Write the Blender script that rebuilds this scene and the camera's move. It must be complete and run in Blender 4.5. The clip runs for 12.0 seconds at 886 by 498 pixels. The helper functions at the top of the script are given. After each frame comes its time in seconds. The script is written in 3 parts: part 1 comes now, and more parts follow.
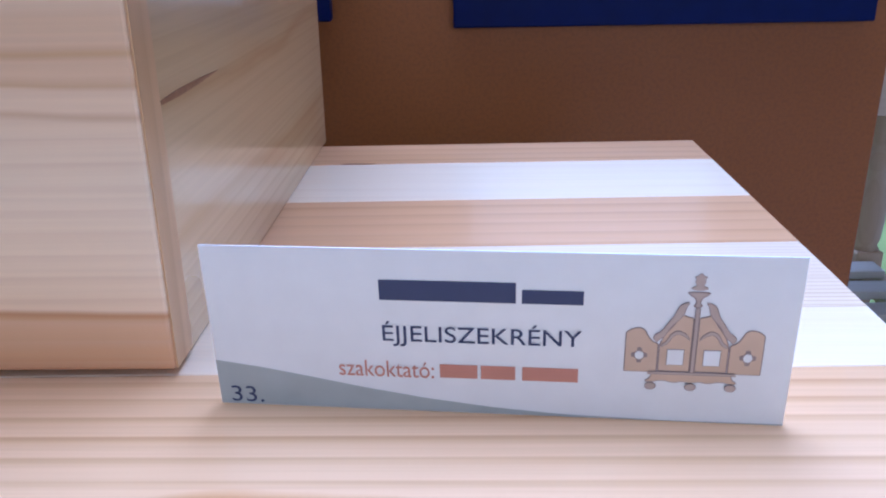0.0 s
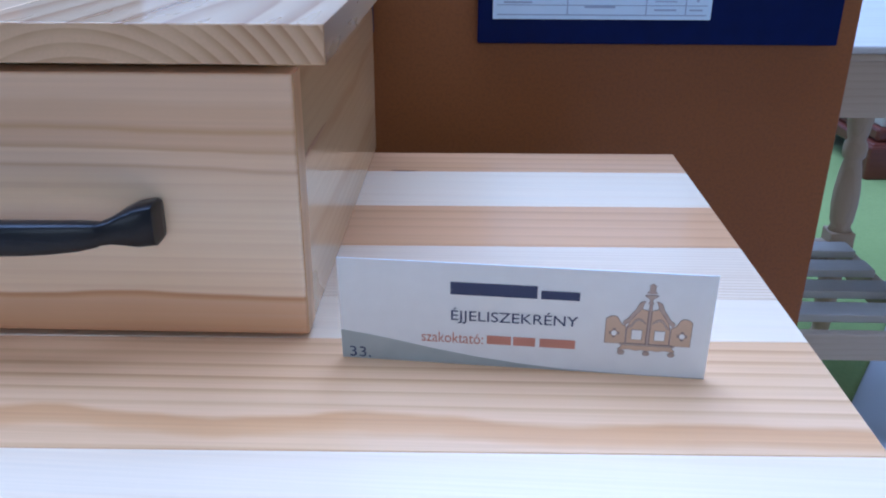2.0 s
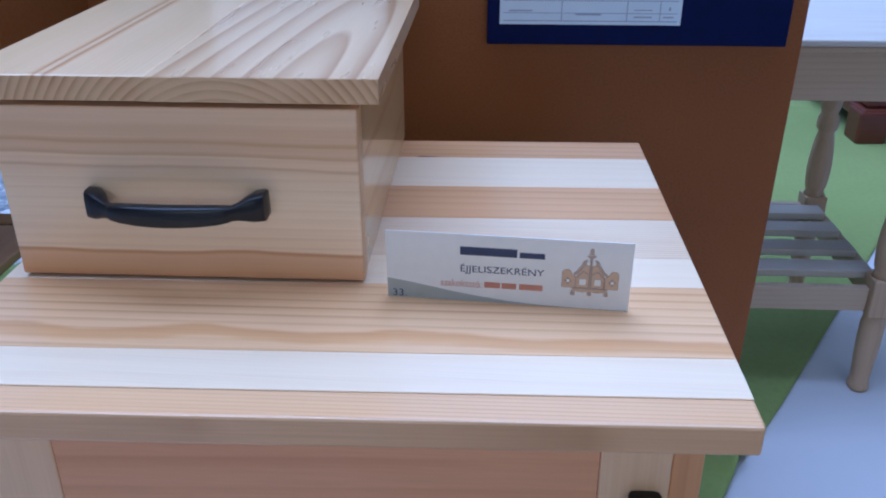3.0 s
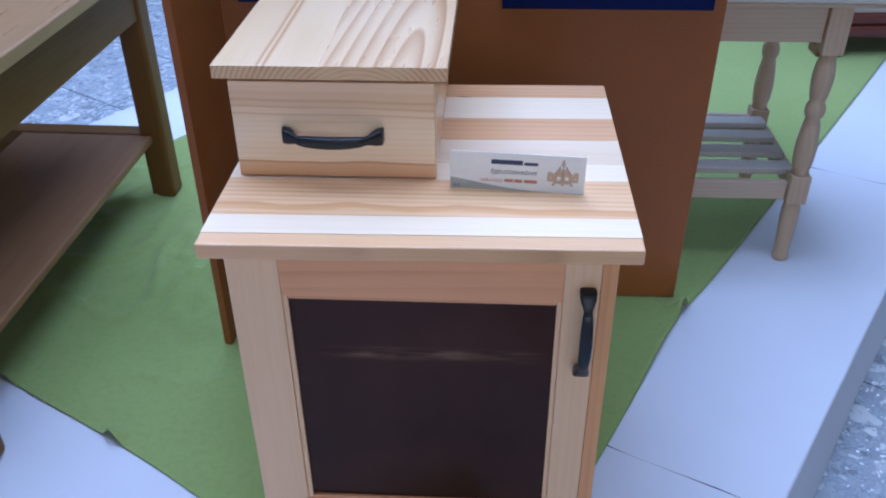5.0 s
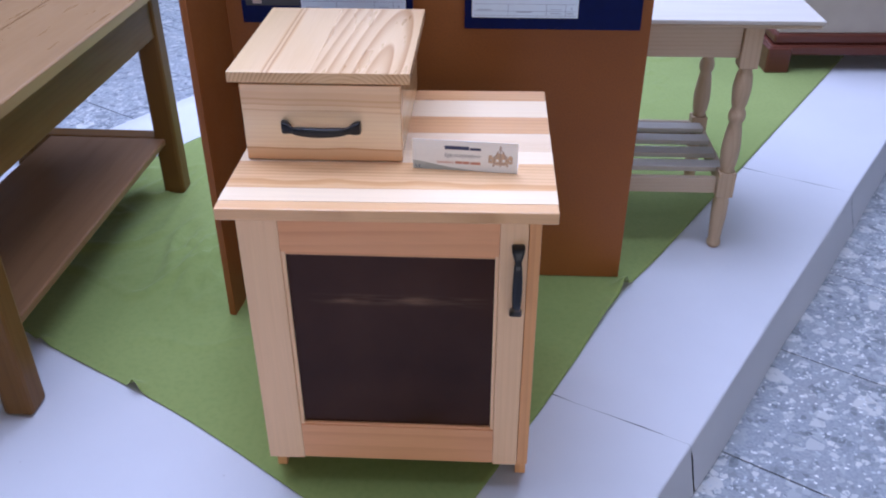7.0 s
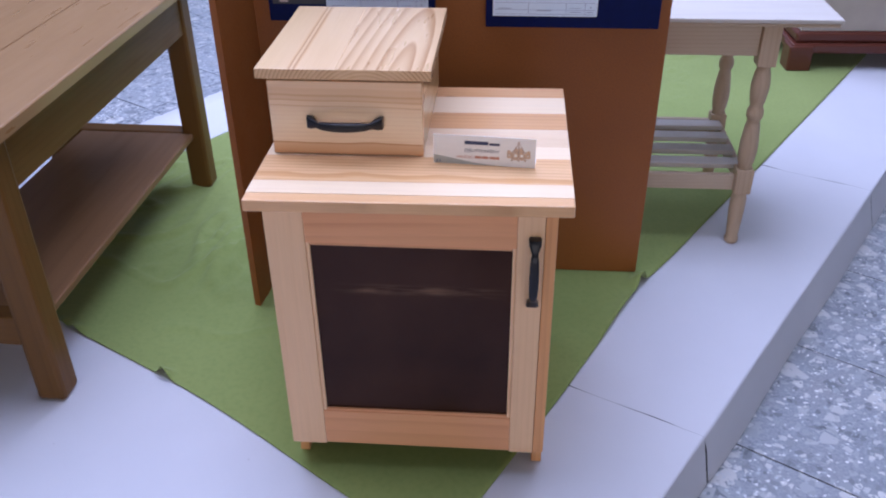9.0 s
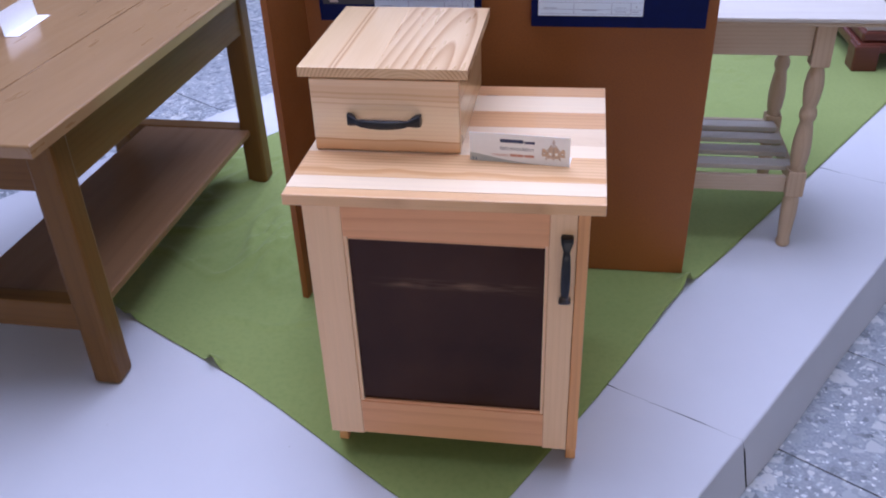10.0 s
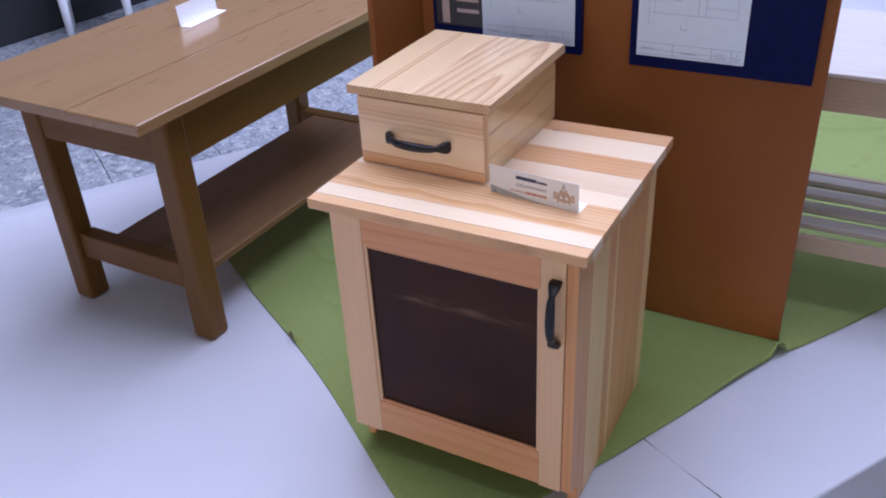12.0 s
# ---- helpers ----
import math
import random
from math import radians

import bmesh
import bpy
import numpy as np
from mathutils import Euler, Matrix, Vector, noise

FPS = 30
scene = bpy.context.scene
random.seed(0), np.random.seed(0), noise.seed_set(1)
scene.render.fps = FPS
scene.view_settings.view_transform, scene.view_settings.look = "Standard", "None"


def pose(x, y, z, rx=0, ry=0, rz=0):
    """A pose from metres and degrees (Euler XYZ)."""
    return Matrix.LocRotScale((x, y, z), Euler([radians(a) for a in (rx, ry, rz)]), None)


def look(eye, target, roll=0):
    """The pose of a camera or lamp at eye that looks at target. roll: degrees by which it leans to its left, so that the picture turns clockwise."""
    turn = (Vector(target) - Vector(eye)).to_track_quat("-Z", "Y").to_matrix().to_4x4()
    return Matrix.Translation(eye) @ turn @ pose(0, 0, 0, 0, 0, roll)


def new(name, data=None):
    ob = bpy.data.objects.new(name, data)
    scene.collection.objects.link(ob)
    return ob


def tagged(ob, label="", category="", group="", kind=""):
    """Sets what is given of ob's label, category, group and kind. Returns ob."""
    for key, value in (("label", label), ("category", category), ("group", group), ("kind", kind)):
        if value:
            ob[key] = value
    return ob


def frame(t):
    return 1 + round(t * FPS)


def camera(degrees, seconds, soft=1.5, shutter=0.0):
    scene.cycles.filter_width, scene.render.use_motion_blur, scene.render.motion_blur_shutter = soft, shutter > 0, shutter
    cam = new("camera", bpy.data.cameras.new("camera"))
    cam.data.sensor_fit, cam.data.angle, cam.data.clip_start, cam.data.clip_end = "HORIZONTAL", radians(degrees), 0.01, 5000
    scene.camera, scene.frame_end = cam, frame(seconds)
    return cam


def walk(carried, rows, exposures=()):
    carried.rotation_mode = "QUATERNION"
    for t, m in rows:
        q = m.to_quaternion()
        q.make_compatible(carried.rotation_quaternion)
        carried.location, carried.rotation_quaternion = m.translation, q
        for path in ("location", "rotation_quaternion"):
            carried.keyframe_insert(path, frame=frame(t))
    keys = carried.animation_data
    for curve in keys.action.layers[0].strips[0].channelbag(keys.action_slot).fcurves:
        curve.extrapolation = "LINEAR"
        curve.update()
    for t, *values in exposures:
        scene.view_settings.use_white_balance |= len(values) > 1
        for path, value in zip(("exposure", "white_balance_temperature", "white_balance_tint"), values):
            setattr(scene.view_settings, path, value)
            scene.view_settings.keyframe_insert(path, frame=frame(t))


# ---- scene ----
cam = camera(54.1, 12.0, 2.0)
PATH = [
    (0, (0.32, -0.14, 0.867), (0.26, 1.733, 0.169), -1.2),
    (0.5, (0.315, -0.16, 0.881), (0.261, 1.707, 0.164), -0.6),
    (1, (0.311, -0.188, 0.895), (0.252, 1.676, 0.173), -0.7),
    (1.5, (0.305, -0.228, 0.919), (0.248, 1.624, 0.166), -0.3),
    (2, (0.299, -0.286, 0.952), (0.24, 1.552, 0.166), 0.1),
    (2.5, (0.298, -0.37, 1.001), (0.234, 1.449, 0.171), 0.3),
    (3, (0.309, -0.495, 1.061), (0.214, 1.296, 0.177), -0.1),
    (3.5, (0.318, -0.63, 1.143), (0.2, 1.111, 0.165), -0.3),
    (5.3, (0.284, -1.058, 1.359), (0.188, 0.614, 0.266), -0.4),
    (5.5, (0.287, -1.097, 1.375), (0.196, 0.576, 0.282), -0.2),
    (6, (0.306, -1.199, 1.412), (0.229, 0.482, 0.331), 0.1),
    (6.5, (0.343, -1.283, 1.431), (0.258, 0.411, 0.371), -0.1),
    (8.5, (0.38, -1.381, 1.461), (0.264, 0.314, 0.406), -0.4),
    (9, (0.372, -1.384, 1.461), (0.231, 0.305, 0.399), -0.7),
    (9.5, (0.365, -1.387, 1.46), (0.184, 0.295, 0.393), -1.2),
    (10, (0.435, -1.406, 1.47), (0.145, 0.265, 0.41), -2.3),
    (10.5, (0.534, -1.404, 1.477), (0.104, 0.255, 0.445), -3.4),
    (11, (0.663, -1.352, 1.488), (0.063, 0.269, 0.483), -4.0),
    (11.5, (0.782, -1.319, 1.497), (0.048, 0.251, 0.499), -3.8),
    (12, (0.916, -1.281, 1.526), (0.07, 0.205, 0.49), -3.2),
]
EXPOSURES = [(0.0, 0.04, 4600, 10), (0.5, -0.07, 4300, 1), (1.0, -0.13, 4200, -1), (2.0, -0.31, 4490, 3), (3.0, -0.50, 4700, 4), (3.5, -0.54, 4850, 6), (5.5, -0.13, 4920, 4), (6.5, -0.10, 5500, 10), (8.5, -0.17, 5720, 15), (9.5, -0.19, 5790, 17), (10.5, -0.19, 5830, 17), (11.0, -0.23, 5850, 17), (12.0, -0.23, 5900, 16)]
walk(cam, [(t, look(eye, target, roll)) for t, eye, target, roll in PATH], EXPOSURES)

# ---- world and light ----
# The platform runs askew to the cabinet: n across it, d along it.
DX, DY = 0.534, 0.845
FLOOR = -0.15


def nd(n, d, z=0.0):
    return Vector((n * DY + d * DX, -n * DX + d * DY, z))


world = bpy.data.worlds.new("sky")
scene.world = world
world.use_nodes = True
wn = world.node_tree.nodes
sky = wn.new("ShaderNodeTexSky")
sky.sky_type = "NISHITA"
sky.sun_disc = False
sky.sun_elevation, sky.sun_rotation = radians(38), radians(200)
world.node_tree.links.new(sky.outputs[0], wn["Background"].inputs[0])
wn["Background"].inputs[1].default_value = 0.10

sun = new("sun", bpy.data.lights.new("sun", "SUN"))
sun.data.energy, sun.data.angle, sun.data.color = 0.6, radians(12), (1.0, 0.97, 0.93)
sun.matrix_world = look((3, -9, 9), (0, 0, 0))


def area_light(name, eye, target, width, height, watts, color):
    lamp = new(name, bpy.data.lights.new(name, "AREA"))
    lamp.data.shape, lamp.data.size, lamp.data.size_y = "RECTANGLE", width, height
    lamp.data.energy, lamp.data.color = watts, color
    lamp.matrix_world = look(eye, target)
    return lamp


HX0, HX1, HY0, HY1, HZ = -8.0, 8.0, -7.0, 10.0, 4.2
COOL = (0.70, 0.745, 1.0)
area_light("skylight", (-0.4, 2.05, HZ - 0.05), (-0.4, 2.05, 0), 4.2, 5.0, 470, COOL)
area_light("daylight_far", (1.0, HY1 - 0.05, 2.3), (1.0, 0, 2.3), 8.5, 2.4, 90, COOL)
# Unseen fills, added: warm behind the camera for front faces, weak at the side.
area_light("warm_fill_back", (1.7, HY0 + 0.05, 2.3), (1.7, 0, 2.3), 6.6, 2.4, 98, (1.0, 0.80, 0.61))
area_light("fill_side", (HX1 - 0.05, 1.0, 2.3), (0, 1.0, 2.3), 9.0, 2.4, 12, COOL)


# ---- materials ----
class Mat:
    def __init__(self, name, rough=0.5, metal=0.0, spec=0.5):
        self.m = bpy.data.materials.new(name)
        self.m.use_nodes = True
        self.t = self.m.node_tree
        self.b = self.t.nodes["Principled BSDF"]
        self.b.inputs["Roughness"].default_value = rough
        self.b.inputs["Metallic"].default_value = metal
        self.b.inputs["Specular IOR Level"].default_value = spec

    def node(self, kind, **values):
        n = self.t.nodes.new("ShaderNode" + kind)
        for k, v in values.items():
            n.inputs[k.replace("_", " ")].default_value = v
        return n

    def link(self, a, b):
        self.t.links.new(a, b)

    def coords(self, scale=(1, 1, 1), loc=(0, 0, 0), rot=(0, 0, 0), vary=0.0):
        tc = self.node("TexCoord")
        out = tc.outputs["Object"]
        if vary:
            info = self.node("ObjectInfo")
            add = self.t.nodes.new("ShaderNodeVectorMath")
            add.operation = "MULTIPLY_ADD"
            add.inputs[1].default_value = (1, 1, 1)
            mul = self.t.nodes.new("ShaderNodeVectorMath")
            mul.operation = "SCALE"
            comb = self.node("CombineXYZ")
            for k in range(3):
                self.link(info.outputs["Random"], comb.inputs[k])
            self.link(comb.outputs[0], mul.inputs[0])
            mul.inputs["Scale"].default_value = vary
            self.link(out, add.inputs[0])
            self.link(mul.outputs[0], add.inputs[2])
            out = add.outputs[0]
        mp = self.node("Mapping")
        mp.inputs["Location"].default_value = loc
        mp.inputs["Rotation"].default_value = [radians(a) for a in rot]
        mp.inputs["Scale"].default_value = scale
        self.link(out, mp.inputs["Vector"])
        return mp.outputs[0]

    def noise(self, vec, scale, detail=3.0, rough=0.5):
        n = self.node("TexNoise", Scale=scale, Detail=detail, Roughness=rough)
        self.link(vec, n.inputs["Vector"])
        return n.outputs["Fac"]

    def ramp(self, fac, *stops, ease=False):
        r = self.t.nodes.new("ShaderNodeValToRGB")
        r.color_ramp.interpolation = "EASE" if ease else "LINEAR"
        while len(r.color_ramp.elements) < len(stops):
            r.color_ramp.elements.new(0.5)
        for e, (p, c) in zip(r.color_ramp.elements, stops):
            e.position = p
            e.color = (c, c, c, 1) if isinstance(c, (int, float)) else (*c, 1)
        self.link(fac, r.inputs[0])
        return r.outputs[0]

    def mix(self, fac, a, b, kind="MIX"):
        m = self.t.nodes.new("ShaderNodeMix")
        m.data_type, m.blend_type = "RGBA", kind
        for slot, v in ((0, fac), (6, a), (7, b)):
            if isinstance(v, (int, float)):
                m.inputs[slot].default_value = v
            elif isinstance(v, tuple):
                m.inputs[slot].default_value = (*v, 1)
            else:
                self.link(v, m.inputs[slot])
        return m.outputs[2]

    def bump(self, height, strength, distance=0.001):
        n = self.node("Bump", Strength=strength, Distance=distance)
        self.link(height, n.inputs["Height"])
        self.link(n.outputs[0], self.b.inputs["Normal"])

    def color(self, c):
        if isinstance(c, tuple):
            self.b.inputs["Base Color"].default_value = (*c, 1)
        else:
            self.link(c, self.b.inputs["Base Color"])

    def rough(self, r):
        self.link(r, self.b.inputs["Roughness"])


def wood(name, early, late, axis="x", rings=110.0, tilt=(1.2, 2.0), loc=(0, 0.03, 0.05), contrast=0.8, wobble=5.0, rough=0.34,
         stain=0.25, vary=0.7, thin=0.55, spec=0.4, coat=0.0, stretch=0.2, relief=0.12, patch=0.2, fibres=0.20):
    """Softwood: so many growth rings to the metre about an axis that lies almost along the grain, fibres, and slow stains."""
    m = Mat(name, rough, spec=spec)
    turn = {"x": (0, tilt[0], tilt[1]), "y": (tilt[0], 0, tilt[1] - 90), "z": (tilt[0], 90 + tilt[1], 0)}[axis]
    vec = m.coords(loc=loc, rot=turn, vary=vary)
    grain = m.coords(loc=loc, rot={"x": (0, 0, tilt[1]), "y": (0, 0, tilt[1] - 90), "z": (0, 90 + tilt[1], 0)}[axis], vary=vary)
    w = m.node("TexWave", Scale=rings * 0.314, Distortion=wobble, Detail=2.0, Detail_Scale=5.0 / rings, Detail_Roughness=0.5)
    w.wave_type, w.rings_direction, w.wave_profile = "RINGS", "X", "SAW"
    st = m.node("Mapping")
    st.inputs["Scale"].default_value = (stretch, 1, 1)
    m.link(vec, st.inputs["Vector"])
    m.link(st.outputs[0], w.inputs["Vector"])
    band = m.ramp(w.outputs["Fac"], (0.0, 0.0), (thin, 0.22), (0.90, 1.0), (1.0, 0.0))

    def stretched(along, across):
        n = m.node("Mapping")
        n.inputs["Scale"].default_value = (along, across, across)
        m.link(grain, n.inputs["Vector"])
        return n.outputs[0]

    fibre = m.noise(stretched(7, 520), 1.0, 2.0)
    slow_vec = stretched(2.4, 18)
    slow = m.noise(slow_vec, 1.0, 3.0)
    k = m.mix(1.0, band, m.ramp(slow, (0.30, patch), (0.68, 1.0)), "MULTIPLY")
    k = m.mix(1.0, k, (contrast, contrast, contrast), "MULTIPLY")
    col = m.mix(k, early, late)
    col = m.mix(m.ramp(slow, (0.46, 0.0), (0.72, stain)), col, tuple(0.5 * (a + b) for a, b in zip(early, late)))
    col = m.mix(m.ramp(fibre, (0.35, 0.0), (0.75, fibres)), col, tuple(0.70 * a for a in early))
    m.color(col)
    m.rough(m.ramp(m.noise(slow_vec, 2.0, 4.0), (0.3, rough - 0.06), (0.75, rough + 0.10)))
    m.bump(m.mix(0.35, fibre, band), relief, 0.0006)
    if coat:
        m.b.inputs["Coat Weight"].default_value, m.b.inputs["Coat Roughness"].default_value = coat, 0.10
    return m.m


def banded(name, along, across, lo, hi, stops, lines, line, strength, wob=0.12, rough=0.34, coat=0.0, wobble=2.5, spec=0.4, freq=3.5, detail=3.0, side=9.0):
    """A board whose colour runs in uneven bands across it, from lo to hi, with growth lines along it."""
    m = Mat(name, rough, spec=spec)
    vec = m.coords()
    axes = {"x": 0, "y": 1, "z": 2}

    def stretched(a, b):
        n = m.node("Mapping")
        n.inputs["Scale"].default_value = [a if i == axes[along] else b for i in range(3)]
        m.link(vec, n.inputs["Vector"])
        return n.outputs[0]

    sep = m.node("SeparateXYZ")
    m.link(vec, sep.inputs[0])
    rng = m.node("MapRange")
    rng.clamp = False
    m.link(sep.outputs[axes[across]], rng.inputs[0])
    rng.inputs[1].default_value, rng.inputs[2].default_value = lo, hi
    waver = m.noise(stretched(freq, side), 1.0, detail, 0.45)
    add = m.t.nodes.new("ShaderNodeMath")
    add.operation = "MULTIPLY_ADD"
    m.link(waver, add.inputs[0])
    add.inputs[1].default_value = wob
    m.link(rng.outputs[0], add.inputs[2])
    sub = m.t.nodes.new("ShaderNodeMath")
    sub.operation = "SUBTRACT"
    m.link(add.outputs[0], sub.inputs[0])
    sub.inputs[1].default_value = wob * 0.5
    col = m.ramp(sub.outputs[0], *stops)
    w = m.node("TexWave", Scale=lines * 0.314, Distortion=wobble, Detail=2.0, Detail_Scale=4.0 / lines, Detail_Roughness=0.5)
    w.bands_direction, w.wave_profile = across.upper(), "SAW"
    m.link(stretched(0.16, 1.0), w.inputs["Vector"])
    band = m.ramp(w.outputs["Fac"], (0.0, 0.0), (0.55, 0.15), (0.9, 1.0), (1.0, 0.0))
    patchy = m.ramp(m.noise(stretched(2.0, 24.0), 1.0, 3.0), (0.35, 0.25), (0.65, 1.0))
    k = m.mix(1.0, m.mix(1.0, band, patchy, "MULTIPLY"), (strength, strength, strength), "MULTIPLY")
    fibre = m.noise(stretched(7, 520), 1.0, 2.0)
    col = m.mix(k, col, line)
    col = m.mix(m.ramp(fibre, (0.35, 0.0), (0.75, 0.18)), col, tuple(0.8 * a for a in line))
    m.color(col)
    m.rough(m.ramp(waver, (0.3, rough - 0.05), (0.75, rough + 0.08)))
    m.bump(m.mix(0.35, fibre, band), 0.12, 0.0006)
    if coat:
        m.b.inputs["Coat Weight"].default_value, m.b.inputs["Coat Roughness"].default_value = coat, 0.10
    return m.m


TAN, TAN_LATE = (0.745, 0.415, 0.195), (0.47, 0.22, 0.075)
pine_white = wood("pine_white", (0.930, 0.731, 0.488), (0.830, 0.582, 0.338), "x", 90, contrast=0.4, stain=0.1, coat=0.6)
pine_tan = wood("pine_tan", TAN, TAN_LATE, "x", 110, contrast=0.6, stain=0.35, tilt=(0.8, 0.7), coat=0.6)
pine_lined = banded("pine_lined", "x", "y", 0.214, 0.300, [(0.0, (0.869, 0.673, 0.448)), (0.45, (0.848, 0.645, 0.421)), (1.0, (0.879, 0.692, 0.475))], 230, (0.606, 0.355, 0.161), 0.75, 0.2, coat=0.6, wobble=0.6)
pine_broad = banded("pine_broad", "x", "y", 0.053, 0.160, [(0.0, (0.840, 0.529, 0.270)), (0.06, (0.756, 0.416, 0.181)), (0.17, (0.693, 0.363, 0.146)), (0.215, (0.861, 0.551, 0.290)), (0.55, (0.840, 0.529, 0.270)), (1.0, (0.798, 0.478, 0.231))], 80, (0.567, 0.280, 0.105), 0.85, 0.36, coat=0.6, freq=7.5, wobble=4.0)
pine_edge = banded("pine_edge", "x", "y", -0.034, 0.010, [(0.0, (0.798, 0.458, 0.211)), (0.6, (0.809, 0.499, 0.251)), (1.0, (0.766, 0.436, 0.201))], 230, (0.504, 0.250, 0.089), 0.6, 0.2, coat=0.6, wobble=0.8)
lid_end = wood("lid_end", (0.76, 0.52, 0.30), (0.44, 0.22, 0.09), "y", 140, tilt=(0.0, 0.0), loc=(0.0, 0.10, -0.79), contrast=1.0, wobble=7.0, stain=0.2, vary=0, thin=0.4, patch=0.15)
LID, LID_DARK, LID_TAN = (0.75, 0.53, 0.30), (0.41, 0.20, 0.08), (0.61, 0.36, 0.16)
pine_lid = wood("pine_lid", (0.780, 0.550, 0.311), (0.420, 0.200, 0.073), "y", 44, tilt=(6.0, 3.0), loc=(0.0, 0.165, -0.890), contrast=1.0, wobble=7.0, stain=0.3, vary=0, thin=0.42, coat=0.6, patch=0.5, rough=0.3)
pine_lid_plain = banded("pine_lid_plain", "y", "x", -0.11, 0.045, [(0.0, (0.720, 0.510, 0.272)), (0.40, LID), (0.425, LID_TAN), (0.438, LID_DARK), (0.450, LID), (0.475, LID), (0.490, LID_DARK), (0.505, LID_TAN), (0.53, LID), (0.78, (0.720, 0.500, 0.272)), (1.0, LID)], 190, (0.640, 0.380, 0.175), 0.22, 0.05, coat=0.5, wobble=1.0)
pine_front = banded("pine_front", "x", "z", 0.7085, 0.8590, [(0.0, (0.600, 0.290, 0.126)), (0.04, (0.700, 0.390, 0.194)), (0.14, (0.760, 0.469, 0.262)), (0.165, (0.580, 0.280, 0.117)), (0.18, (0.930, 0.700, 0.467)), (0.50, (0.940, 0.730, 0.496)), (0.66, (0.900, 0.660, 0.428)), (0.675, (0.720, 0.460, 0.253)), (0.69, (0.900, 0.650, 0.418)), (0.735, (0.890, 0.640, 0.408)), (0.745, (0.700, 0.430, 0.224)), (0.77, (0.820, 0.550, 0.330)), (0.80, (0.800, 0.530, 0.311)), (0.815, (0.680, 0.400, 0.194)), (0.84, (0.820, 0.550, 0.330)), (0.90, (0.800, 0.530, 0.311)), (0.93, (0.860, 0.600, 0.379)), (1.0, (0.860, 0.600, 0.379))], 115, (0.76, 0.51, 0.32), 0.32, 0.10, wobble=3.5, freq=5.0, coat=0.4)
pine_side = banded("pine_side", "y", "z", 0.706, 0.8653, [(0.0, (0.72, 0.48, 0.235)), (0.22, (0.76, 0.53, 0.27)), (0.30, (0.66, 0.42, 0.19)), (0.34, (0.77, 0.54, 0.28)), (0.60, (0.74, 0.50, 0.25)), (0.64, (0.62, 0.38, 0.165)), (0.68, (0.76, 0.53, 0.27)), (0.86, (0.73, 0.49, 0.24)), (0.90, (0.60, 0.36, 0.15)), (1.0, (0.72, 0.48, 0.235))], 130, (0.52, 0.30, 0.115), 0.45, 0.30, coat=0.9, wobble=2.5, rough=0.3, freq=4.0)
pine_stile = wood("pine_stile", (0.889, 0.576, 0.326), (0.727, 0.406, 0.190), "z", 90, contrast=0.22, stain=0.12, tilt=(0.5, 0.3))
pine_rail = wood("pine_rail", (0.818, 0.401, 0.188), (0.566, 0.224, 0.072), "x", 38, contrast=0.5, stain=0.3, tilt=(2.2, 1.8), wobble=7.0)
pine_up_tan = wood("pine_up_tan", (0.786, 0.398, 0.163), (0.531, 0.213, 0.073), "z", 60, contrast=0.45, stain=0.25, tilt=(0.8, 0.6))
pine_up_pale = wood("pine_up_pale", (0.899, 0.607, 0.272), (0.727, 0.405, 0.144), "z", 80, contrast=0.3, stain=0.15, tilt=(0.6, 0.5))
end_grain = wood("end_grain", (0.66, 0.40, 0.19), (0.42, 0.20, 0.075), "z", 70, contrast=0.8, stain=0.4, tilt=(3.0, 2.0), vary=0, wobble=8.0)
# Paler copy for upward faces: the bright light on them is in its colour.
raw_pine_lit = wood("raw_pine_lit", (0.53, 0.49, 0.44), (0.45, 0.40, 0.34), "x", 90, contrast=0.4, stain=0.3, rough=0.5, spec=0.35)
raw_pine = wood("raw_pine", (0.52, 0.405, 0.29), (0.39, 0.29, 0.19), "x", 90, contrast=0.6, stain=0.3, rough=0.6, spec=0.3)
raw_pine_up = wood("raw_pine_up", (0.51, 0.375, 0.25), (0.38, 0.262, 0.16), "z", 90, contrast=0.6, stain=0.3, rough=0.6, spec=0.3)
# Brown table: the top's sheen and the legs' shade are put into these colours.
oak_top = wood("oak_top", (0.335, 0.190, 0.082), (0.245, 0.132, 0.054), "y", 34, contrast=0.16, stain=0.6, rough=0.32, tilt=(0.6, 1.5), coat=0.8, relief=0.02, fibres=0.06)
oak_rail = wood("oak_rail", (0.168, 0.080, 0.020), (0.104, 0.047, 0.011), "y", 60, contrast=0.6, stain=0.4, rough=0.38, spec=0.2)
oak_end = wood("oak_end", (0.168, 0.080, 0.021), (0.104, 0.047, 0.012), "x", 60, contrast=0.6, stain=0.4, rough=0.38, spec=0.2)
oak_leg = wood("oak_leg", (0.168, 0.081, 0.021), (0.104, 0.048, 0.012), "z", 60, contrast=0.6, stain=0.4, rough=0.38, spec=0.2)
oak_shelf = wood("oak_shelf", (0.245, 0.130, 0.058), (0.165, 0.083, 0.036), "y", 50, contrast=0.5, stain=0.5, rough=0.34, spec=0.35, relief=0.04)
red_wood = wood("red_wood", (0.105, 0.028, 0.016), (0.060, 0.015, 0.009), "x", 60, contrast=0.6, rough=0.35)


